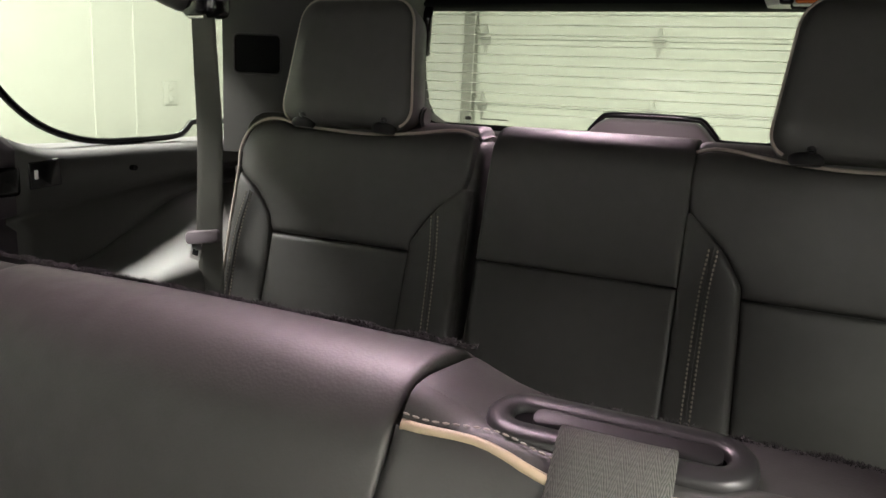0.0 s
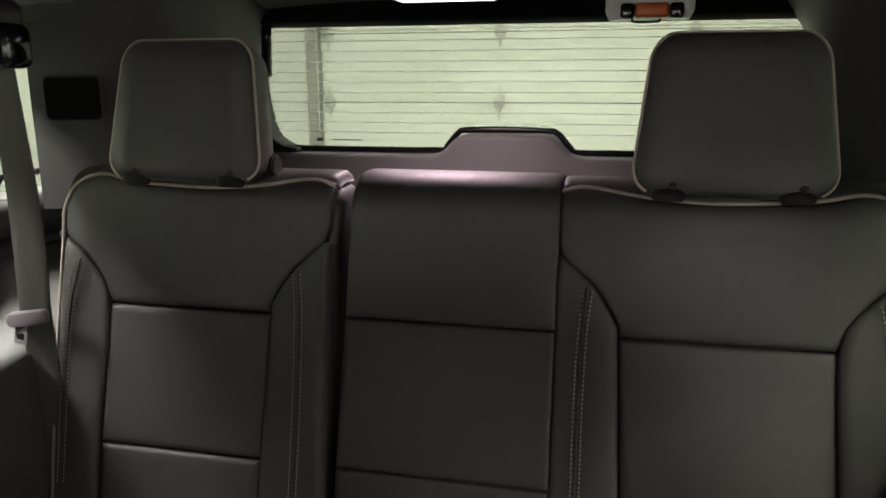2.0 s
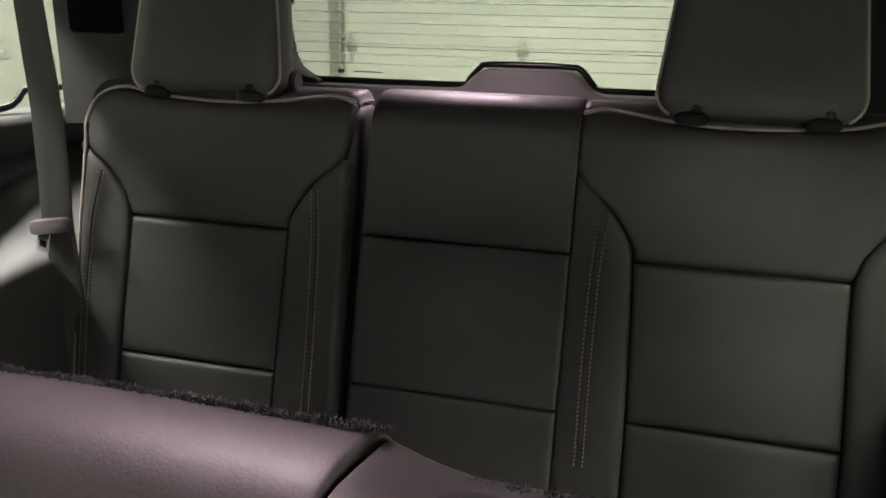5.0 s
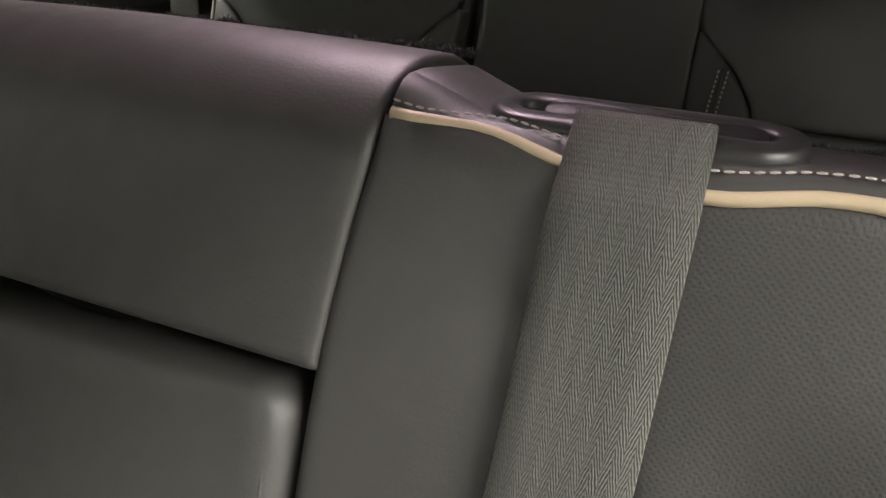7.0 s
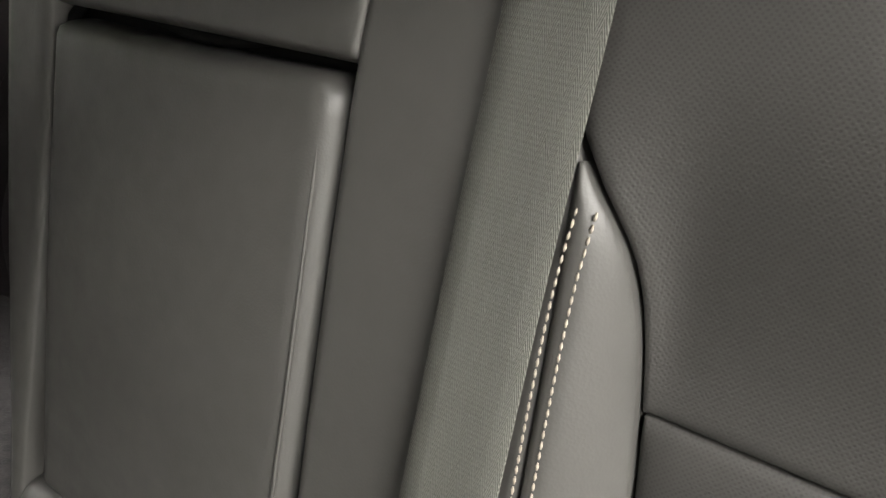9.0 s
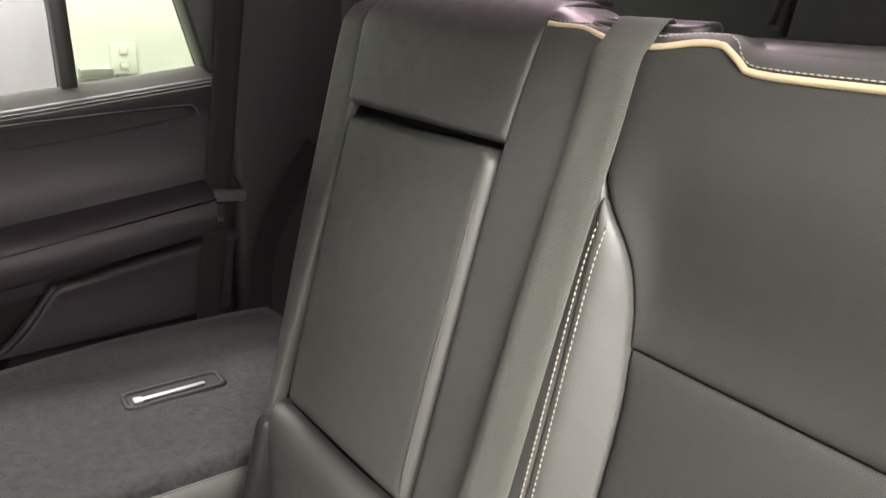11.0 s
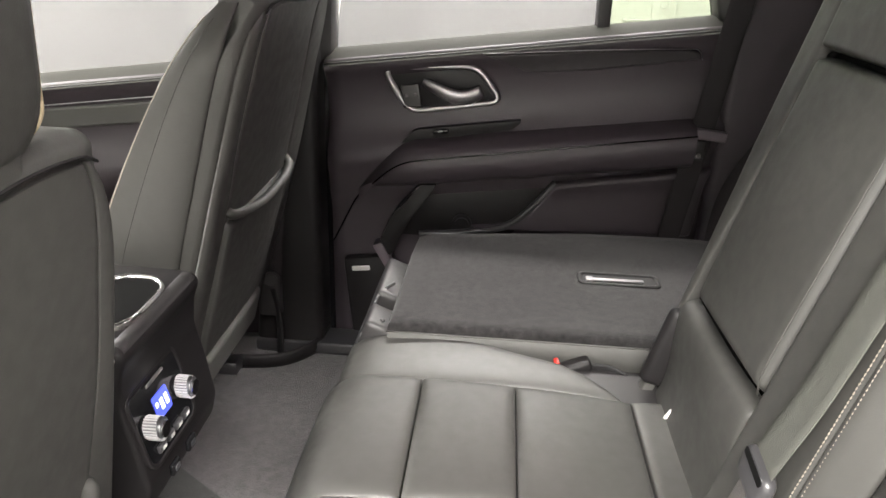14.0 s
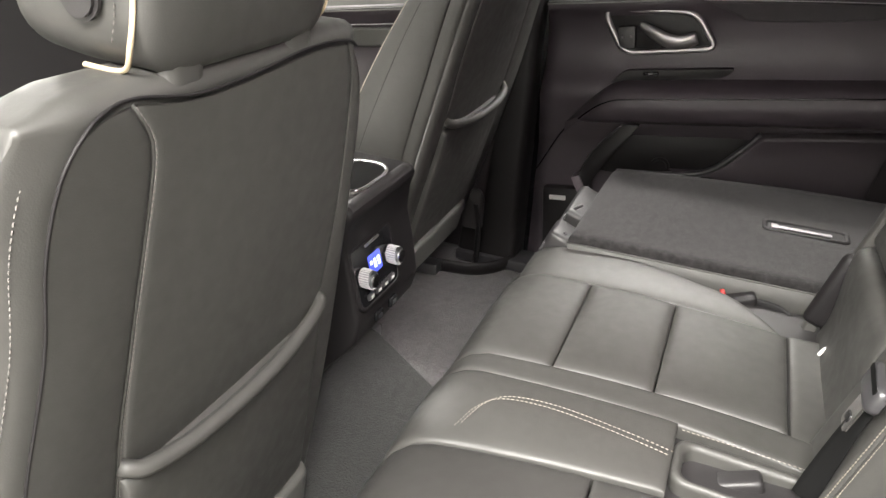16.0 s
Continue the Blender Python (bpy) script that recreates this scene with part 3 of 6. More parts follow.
# grained accent strip with a bright upper line
pad("accent_strip", [(-0.085, 0.742), (0.05, 0.752), (0.262, 0.782)], [(0.262, 0.782), (0.258, 0.795), (0.236, 0.801)], [(-0.176, 0.777), (0.05, 0.793), (0.236, 0.801)], [(-0.085, 0.742), (-0.12, 0.757), (-0.176, 0.777)], on_door(0.004), WOOD, door, T=0.006, r=0.006, label="dark grained accent strip", full="lrbt")
tube("bright_line", [(side_x(v - DS * u) + 0.012, u, v + 0.002) for u, v in line([(-0.176, 0.778), (0.05, 0.794), (0.236, 0.802), (0.258, 0.796), (0.265, 0.782)], 30)], 0.0011, SILVER, door, "thin chrome line")

# handle: bright bezel, dark cup, lever
def rounded_corners(pts, radii, n=6):
    """An outline whose corners are rounded off, each by its own cut."""
    out = []
    for i, p in enumerate(pts):
        p, a, c = np.array(p), np.array(pts[i - 1]), np.array(pts[(i + 1) % len(pts)])
        q = p + (a - p) / np.linalg.norm(a - p) * radii[i]
        r = p + (c - p) / np.linalg.norm(c - p) * radii[i]
        out += [tuple(q * (1 - k) ** 2 + 2 * p * k * (1 - k) + r * k * k) for k in np.linspace(0, 1, n)]
    return out


hand = rounded_corners([(-0.384, 0.739), (-0.186, 0.751), (-0.132, 0.680), (-0.328, 0.649)], [0.03, 0.03, 0.024, 0.03])
cx, cz = np.mean(hand, 0)
tube("handle_bezel", [(-0.777, y, z) for y, z in hand], 0.0068, SILVER, door, "satin chrome handle surround", closed=True)
prism("handle_cup", [(cx + (y - cx) * 0.98, cz + (z - cz) * 0.98) for y, z in hand], -0.83, -0.7775, 0, BLACKTRIM, door, 0.002, "dark recess behind the handle")
lever = line([(-0.298, 0.716), (-0.27, 0.703), (-0.235, 0.689), (-0.205, 0.688), (-0.175, 0.7)], 24)
tube("handle_lever", [(-0.768 + 0.006 * math.sin(i / 24 * 3.14), y, z) for i, (y, z) in enumerate(lever)], [0.006 + 0.009 * math.sin(i / 24 * 3.14) ** 0.6 + 0.008 * (i / 24) ** 3 for i in range(25)], SILVER, door, "bright door lever", sides=12, flat=0.6)
box("lock_switch", (-0.7745, -0.323, 0.684), (0.008, 0.04, 0.05), PLASTIC, door, 0.004, (8, 0, 0))
for k in (-0.009, 0.009):
    box("lock_mark", (-0.7698, -0.323 + k, 0.686 + k * 0.2), (0.002, 0.006, 0.006), MAUVE, door, 0.0008)

# armrest: a padded ledge with a seam along its nose
loops = []
for y in np.r_[np.linspace(-0.435, -0.3, 10), np.linspace(-0.27, 0.262, 16)]:
    f = max(0.0, min(1.0, (y + 0.435) / 0.13))
    f = math.sin(f * math.pi / 2)
    top, low = dz(y, 0.532 + 0.103 * f), dz(y, 0.531 + 0.010 * f)
    out = -0.775 + 0.02 + 0.055 * f
    e = (top - low)
    loops.append([(-0.80, y, top), (-0.79, y, top), (-0.775, y, top - 0.004), (out - 0.018, y, top - 0.010), (out - 0.006, y, top - 0.016 - 0.1 * e), (out, y, top - 0.03 - 0.15 * e * f), (out, y, low + 0.035 * f + 0.002), (out - 0.008, y, low + 0.012 * f), (out - 0.025, y, low), (-0.80, y, low)])
loft("armrest", loops, SOFT, door, "padded black door armrest")
ys = np.linspace(-0.40, 0.262, 40)


def nose(y):
    f = math.sin(max(0.0, min(1.0, (y + 0.435) / 0.13)) * math.pi / 2)
    return -0.775 + 0.02 + 0.055 * f, dz(y, 0.532 + 0.103 * f) - 0.022 - 0.12 * 0.1 * f + 0.018 * max(0, y + 0.3)


tube("armrest_seam", [(nose(y)[0] + 0.0004 - 0.0025 * max(0, y + 0.3) / 0.5, y, nose(y)[1]) for y in ys], 0.0017, GLOSSY, door, "dark seam along the armrest")
plate = prism("switch_plate", rounded_corners([(y, dz(y, h)) for y, h in ((-0.345, 0.624), (-0.315, 0.652), (-0.085, 0.655), (-0.105, 0.636))], [0.008, 0.012, 0.01, 0.012]), -0.79, -0.7665, 0, BLACKTRIM, door, 0.004, "black switch plate set in the armrest")
box("window_switch", (-0.7655, -0.258, dz(-0.258, 0.645)), (0.012, 0.034, 0.008), GLOSSY, plate, 0.003, (7, 0, 0))
box("switch_key", (-0.7585, -0.258, dz(-0.258, 0.646)), (0.004, 0.010, 0.004), SILVER, plate, 0.0015, (12, 0, 0))

# lower door: raised panel, pocket and pull
pad("lower_panel", [(-0.19, 0.395), (0.05, 0.395), (0.3, 0.4)], [(0.3, 0.4), (0.31, 0.5), (0.32, 0.565)], [(-0.005, 0.512), (0.1, 0.53), (0.32, 0.565)], [(-0.19, 0.395), (-0.1, 0.41), (-0.04, 0.47), (-0.005, 0.512)], on_door(0.016), SOFT, door, T=0.02, r=0.012, full="lrbt")
tube("panel_edge", [(side_x(0.45) + 0.03, y, z) for y, z in line([(-0.3, 0.372), (-0.19, 0.385), (-0.1, 0.408), (-0.04, 0.465), (-0.005, 0.512)], 30)], 0.008, SATIN, door)
prism("pocket", [(-0.372, 0.36), (-0.1, 0.36), (-0.02, 0.49), (-0.292, 0.486), (-0.342, 0.43)], -0.80, -0.792, 0, BLACKTRIM, door, 0.002, "dark map pocket")
rod("pocket_knob", (-0.79, -0.205, 0.40), (-0.77, -0.205, 0.40), 0.022, BLACKTRIM, door, bevel=0.006)
prism("pull_strap", rounded_corners([(-0.262, 0.494), (-0.300, 0.494), (-0.362, 0.42), (-0.397, 0.335), (-0.365, 0.320), (-0.322, 0.405)], [0.008, 0.01, 0.03, 0.006, 0.006, 0.03]), -0.80, -0.757, 0, BLACKTRIM, door, 0.005, "black pull strap at the door pocket")
tube("pull_line", [(-0.7565, y, z) for y, z in line([(-0.302, 0.490), (-0.335, 0.449), (-0.364, 0.413), (-0.385, 0.362)], 20)], 0.0022, CHROME, door, "thin bright edge on the pull")
prism("pull_foot", rounded_corners([(-0.405, 0.345), (-0.385, 0.352), (-0.345, 0.275), (-0.362, 0.266)], [0.004] * 4), -0.79, -0.752, 0, MAUVE, door, 0.004, "grey plastic foot of the pull")
prism("speaker_cover", [(-0.478, 0.30), (-0.36, 0.315), (-0.33, 0.08), (-0.455, 0.07)], -0.80, -0.768, 0, BLACKTRIM, door, 0.01, "black speaker cover low in the door")
box("badge", (-0.763, -0.434, 0.281), (0.004, 0.042, 0.012), WHITEPL, door, 0.002, (6, 0, 0), "small silver badge")
tube("trim_joint", [(side_x(0.5) + 0.006, y, z) for y, z in line([(-0.505, 0.477), (-0.43, 0.48), (-0.455, 0.43), (-0.50, 0.34)], 20)], 0.002, GLOSSY, door)
# window frame
prism("window_divider", [(0.052, 0.82), (0.078, 0.823), (0.072, 1.3), (0.046, 1.3)], -0.85, -0.80, 0, PLASTIC, door, 0.004, "black divider bar of the window")
prism("front_frame", [(-0.54, 0.72), (-0.492, 0.765), (-0.482, 0.975), (-0.43, 1.28), (-0.52, 1.28)], -0.85, -0.775, 0, PLASTIC, door, 0.008)
prism("rear_frame", [(0.285, 0.86), (0.34, 0.84), (0.34, 1.3), (0.165, 1.3)], -0.85, -0.775, 0, PLASTIC, door, 0.008)
prism("top_frame", [(-0.55, 1.26), (0.36, 1.26), (0.36, 1.36), (-0.55, 1.36)], -0.85, -0.74, 0, PLASTIC, door, 0.01)
qp = prism("quarter_pane", [(0.075, 0.81), (0.31, 0.83), (0.22, 1.27), (0.07, 1.27)], -0.832, -0.828, 0, TINT, door, 0, "greenish tinted fixed pane")
qp.visible_shadow = False
mp = prism("window_pane", [(-0.495, 0.76), (0.058, 0.81), (0.052, 1.28), (-0.43, 1.28)], -0.832, -0.828, 0, CLEARG, door, 0, "closed grey-tinted window pane")
mp.visible_shadow = False

# front passenger door
fdoor = door_trim("door_2", -1.48, -0.66, False, "closed front passenger door with black trim")
tube("bright_line", [(side_x(0.76) + 0.004, y, dz(y, 0.765)) for y in np.linspace(-1.45, -0.7, 12)], 0.0014, SILVER, fdoor)
pad("accent_strip", [(-1.45, 0.53), (-0.69, 0.62)], [(-0.69, 0.62), (-0.69, 0.67)], [(-1.45, 0.58), (-0.69, 0.67)], [(-1.45, 0.53), (-1.45, 0.58)], on_door(0.004), TRIMGREY, fdoor, T=0.006, r=0.006, full="lrbt")
fp = prism("window_pane", [(-1.4, 0.66), (-0.66, 0.74), (-0.62, 1.27), (-1.1, 1.25)], -0.832, -0.828, 0, CLEARG, fdoor, 0, "clear side window")
fp.visible_shadow = False

# pillars
slab("door_jamb", (-0.88, -0.60, 0.0), (-0.80, -0.46, 0.76), GLOSSY, "black painted door jamb behind the pillar", "door frame")
def pillar(name, loops, label, mat=SOFT):
    return tagged(loft(name, loops, mat), label, "pillar", kind="structure")


def ring(z, x0, x1, y0, y1, r=0.02):
    cx, cy = (x0 + x1) / 2, (y0 + y1) / 2
    return [(cx + a, cy + b, z) for a, b in rounded(abs(x1 - x0), abs(y1 - y0), r, 4)]


for sx in (-1, 1):
    pillar("pillar_b", [ring(0.05, sx * 0.70, sx * 0.86, -0.68, -0.517), ring(0.3, sx * 0.715, sx * 0.86, -0.66, -0.517), ring(0.6, sx * 0.725, sx * 0.86, -0.65, -0.517), ring(1.0, sx * 0.73, sx * 0.86, -0.62, -0.51), ring(1.4, sx * 0.66, sx * 0.8, -0.60, -0.46)], "black padded pillar between the side doors", BLACKTRIM)
box("scuff_plate", (-0.735, -0.4, 0.098), (0.08, 0.55, 0.03), SATIN, None, 0.006)
tagged(bpy.data.objects["scuff_plate"], "black plastic scuff plate at the door sill", "scuff plate", kind="structure")
tube("sill_edge", [(x, y, z) for x, y, z in line([(-0.78, -0.52, 0.105), (-0.70, -0.535, 0.1), (-0.64, -0.60, 0.095), (-0.62, -0.7, 0.095)], 24)], 0.022, BLACKTRIM, None, flat=0.4)
tagged(bpy.data.objects["sill_edge"], "curved black plastic sill trim by the footwell", "trim", kind="structure")

# C pillar, behind the rear door, and the panel beside the third row
for sx in (-1, 1):
    pillar("pillar_c", [ring(0.05, sx * 0.765, sx * 0.88, 0.318, 0.62), ring(0.6, sx * 0.765, sx * 0.88, 0.318, 0.62), ring(0.9, sx * 0.765, sx * 0.88, 0.318, 0.60), ring(1.05, sx * 0.76, sx * 0.88, 0.33, 0.64), ring(1.25, sx * 0.74, sx * 0.86, 0.26, 0.62), ring(1.42, sx * 0.66, sx * 0.8, 0.22, 0.58)], "black trimmed pillar behind the rear door")
    # quarter trim: lower bulge, ledge under the window
    cols = []
    for y in np.linspace(0.55, 1.74, 44):
        zw = float(np.interp(y, [0.55, 0.70, 0.76, 0.87, 0.95, 1.04, 1.12, 1.3], [0.55, 0.66, 0.795, 0.811, 0.845, 0.886, 0.902, 0.91]))
        ze = float(np.interp(y, [0.55, 0.70, 0.75, 0.87, 1.3], [0.50, 0.62, 0.785, 0.798, 0.82]))
        zb = 0.883 + 0.1 * (min(y, 1.2) - 0.726)
        rise = min(0.2, 0.09 * max(0, (0.84 - y) / 0.2) ** 2)
        col = [(0.60, 0.25), (0.60, ze - 0.03), (0.604, ze - 0.01), (0.614, ze), (0.64, ze + (zw - ze) * 0.12), (0.70, ze + (zw - ze) * 0.5), (0.745, ze + (zw - ze) * 0.88), (0.762, zw), (0.766, min(zw + 0.008, zb - 0.014)), (0.768, zb - 0.012), (0.79, zb - 0.004), (0.79, zb + 0.006), (0.764, zb + 0.014), (0.762, 0.95), (0.76, 0.975 + rise), (0.775, 0.99 + rise), (0.84, 0.995 + rise)]
        cols.append([(sx * x, y, z) for x, z in col])
    rows = [list(r) for r in zip(*cols)]
    for name_, rows_, mat_, label_ in (("quarter_trim", [r[7:] for r in rows[:8]], TRIMGREY, "dark grey moulded panel beside the third row"), ("quarter_ledge", [r[7:] for r in rows[7:]], PILLAR, "charcoal moulded ledge under the rear side window"), ("quarter_front", [r[:8] for r in rows], SOFT, "black moulded panel behind the rear door pillar")):
        q = shell(name_, rows_, mat_, label_, "side trim")
        if sx > 0:
            q.modifiers["thick"].offset = 1
    # pillar darker than the lower trim: fall of light carried by its colour
    pillar("pillar_d", [[(sx * 0.702, 1.128, z), (sx * 0.66, 1.14, z), (sx * 0.52, 1.2, z), (sx * 0.50, 1.25, z), (sx * 0.56, 1.6, z), (sx * 0.60, 1.76, z), (sx * 0.84, 1.76, z), (sx * 0.86, 1.5, z), (sx * 0.84, 1.33, z)] if z < 1.4 else [(sx * 0.60, 0.98, z), (sx * 0.56, 1.0, z), (sx * 0.5, 1.1, z), (sx * 0.48, 1.15, z), (sx * 0.48, 1.45, z), (sx * 0.50, 1.74, z), (sx * 0.74, 1.74, z), (sx * 0.76, 1.3, z), (sx * 0.70, 1.08, z)] for z in (0.98, 1.06, 1.2, 1.28, 1.42)], "dark grey moulded rear pillar trim", PILLAR)
    gp = thing("speaker_grille", "square black speaker grille in the rear pillar", "speaker", "pillar speakers")
    turn = -22 * sx
    n = Vector((-sx * 0.355, -1, 0)).normalized()
    c = Vector((sx * 0.634, 1.1445, 1.161)) + n * 0.004
    t = Vector((1, -0.355 * sx * -1 * -1, 0)).normalized()
    t = Vector((n.y, -n.x, 0)) * -1
    loop = rounded(0.088, 0.07, 0.01, 4)
    frame_pts = [c + t * a + Vector((0, 0, b - 0.1 * a * 0)) for a, b in loop]
    tube("rim", [tuple(p) for p in frame_pts], 0.0018, PLASTIC, gp, closed=True)
    loft("mesh_plate", [[tuple(p - n * 0.004) for p in frame_pts], [tuple(p + n * 0.0005) for p in frame_pts]], DARK, gp, "dark perforated plate")
    tagged(prism("side_rail", [(sx * 0.60, 1.31), (sx * 0.86, 1.285), (sx * 0.86, 1.42), (sx * 0.58, 1.42)], 0.5, 1.75, 1, SUEDE, None, 0.01), "dark cloth-covered roof rail over the side window", "trim", kind="structure")
    win = thing("window_1" if sx < 0 else "window_2", "greenish tinted fixed rear side window", "window", kind="structure")
    wp = prism("glass", [(0.55, 0.95), (1.4, 0.95), (1.35, 1.3), (0.5, 1.3)], sx * 0.848, sx * 0.852, 0, TINT if sx < 0 else DEEPTINT, win, 0)
    wp.visible_shadow = sx > 0
    rim = line([(1.32, 1.03), (1.2, 1.028), (1.15, 1.028), (1.115, 1.004), (1.0, 0.998), (0.9, 1.002), (0.82, 1.027), (0.76, 1.075), (0.72, 1.14), (0.70, 1.24)], 40)
    tube("seal", [(sx * 0.80, y, z) for y, z in rim], 0.006, GLOSSY, win, "black rubber seal")

# grab tray, release button and hook on the passenger-side quarter trim
btn = thing("seat_release_switch", "black seat-fold switch plate with a white mark", "switch")
box("plate", (-0.763, 0.792, 0.957), (0.008, 0.055, 0.042), GLOSSY, btn, 0.003, (4, 0, 0))
box("mark", (-0.758, 0.775, 0.957), (0.002, 0.006, 0.014), WHITEPL, btn, 0.001)
box("recess", (-0.763, 0.727, 0.95), (0.01, 0.045, 0.045), GLOSSY, btn, 0.008)
hook = thing("coat_hook", "small black hook on the side trim", "hook")
rod("peg", (-0.765, 0.96, 0.955), (-0.752, 0.96, 0.955), 0.005, GLOSSY, hook)

# tailgate: inner panel, humped cover, window with wires
gate = thing("tailgate", "closed tailgate, grey trim, with a heated window", "tailgate", kind="structure")
outline = [(-0.70, 0.55), (0.70, 0.55), (0.70, 1.0), (0.60, 1.022), (0.165, 1.022), (0.135, 1.03), (0.105, 1.062), (0.085, 1.072), (-0.095, 1.072), (-0.12, 1.062), (-0.15, 1.03), (-0.18, 1.022), (-0.60, 1.022), (-0.70, 1.0)]
prism("inner_panel", outline, 1.71, 1.80, 1, GREYTRIM, gate, 0.012, "grey-black moulded panel with a hump", 3)
tube("panel_seal", [(x, 1.768, z) for x, z in line([(-0.6, 1.04), (-0.56, 1.03), (-0.19, 1.03), (-0.155, 1.036), (-0.125, 1.068), (-0.095, 1.078), (0.085, 1.078), (0.11, 1.068), (0.14, 1.036), (0.17, 1.03), (0.55, 1.03)], 80)], 0.007, GLOSSY, gate)
for sx in (-1, 1):
    prism("side_frame", [(sx * 0.50, 1.0), (sx * 0.51, 1.031), (sx * 0.545, 1.038), (sx * 0.572, 1.055), (sx * 0.588, 1.085), (sx * 0.60, 1.15), (sx * 0.615, 1.34), (sx * 0.75, 1.40), (sx * 0.80, 1.0)], 1.73, 1.80, 1, BLACKTRIM, gate, 0.004)
prism("header", [(-0.75, 1.312), (0.75, 1.312), (0.75, 1.42), (-0.75, 1.42)], 1.66, 1.80, 1, DARK, gate, 0.01)
gp = prism("glass", [(-0.66, 1.0), (0.66, 1.0), (0.62, 1.35), (-0.62, 1.35)], 1.788, 1.792, 1, TINT, gate, 0, "greenish tinted heated glass")
gp.visible_shadow = False
for k in range(11):
    z = 1.068 + 0.0235 * k
    rod("heater_wire", (-0.60, 1.785, z), (0.60, 1.785, z), 0.0007, HEATER, gp, sides=5)
box("maker_mark", (-0.47, 1.7845, 1.049), (0.016, 0.001, 0.009), TRIMGREY, gp, 0)
box("maker_mark", (-0.40, 1.7845, 1.049), (0.075, 0.001, 0.003), TRIMGREY, gp, 0)
tube("gate_strut", [(-0.555, 1.70, 1.34), (-0.575, 1.73, 1.20)], 0.012, GLOSSY, gate)
cl = thing("cargo_lamp", "white cargo lamp with an orange lens under the roof", "lamp")
loft("housing", [[(0.282 + a, 1.625 + b, z) for a, b in rounded(w_, d_, 0.022, 5)] for w_, d_, z in ((0.165, 0.08, 1.345), (0.165, 0.08, 1.318), (0.15, 0.066, 1.303))], WHITEPL, cl)
box("lens", (0.285, 1.582, 1.317), (0.062, 0.022, 0.026), ORANGE, cl, 0.006, label="orange lens")
for k in (-0.045, 0.045):
    box("end_cap", (0.285 + k, 1.582, 1.316), (0.026, 0.02, 0.028), GLOSSY, cl, 0.006)
tube("clip", [(0.25, 1.585, 1.301), (0.254, 1.58, 1.296), (0.296, 1.58, 1.296), (0.30, 1.585, 1.301)], 0.0025, GLOSSY, cl, smooth_n=16)
for lx, ly, lz in DOMES:
    dl = thing("dome_light", "lit dome lamp in the headliner", "lamp", "dome lamps")
    box("housing", (lx, ly, lz + 0.033), (0.24, 0.13, 0.056), PLASTIC, dl, 0.01)
    box("lens", (lx, ly, lz), (0.17, 0.08, 0.012), DOMEGLOW, dl, 0.004)


# ---- seats ----
def bezel(name, outer, inner, frame_, mat, parent, label="", depth=0.012, lip=0.003, flat=False):
    """A raised ring between two outlines; frame_(a, b, w) lays them into the world."""
    rows = []
    level = ((0.0, -depth), (0.0, -lip), (0.05, -lip * 0.35), (0.16, 0.0), (0.5, lip * 0.15), (0.84, 0.0), (0.95, -lip * 0.35), (1.0, -lip), (1.0, -depth))
    for f, w in level if flat else ((0.0, -depth), (0.0, -lip), (0.12, 0.0), (0.5, lip * 0.6), (0.88, 0.0), (1.0, -lip), (1.0, -depth)):
        rows.append([frame_(a + (c - a) * f, b + (d - b) * f, w) for (a, b), (c, d) in zip(outer, inner)])
    return sheet(name, rows, mat, parent, label, wrap=True)


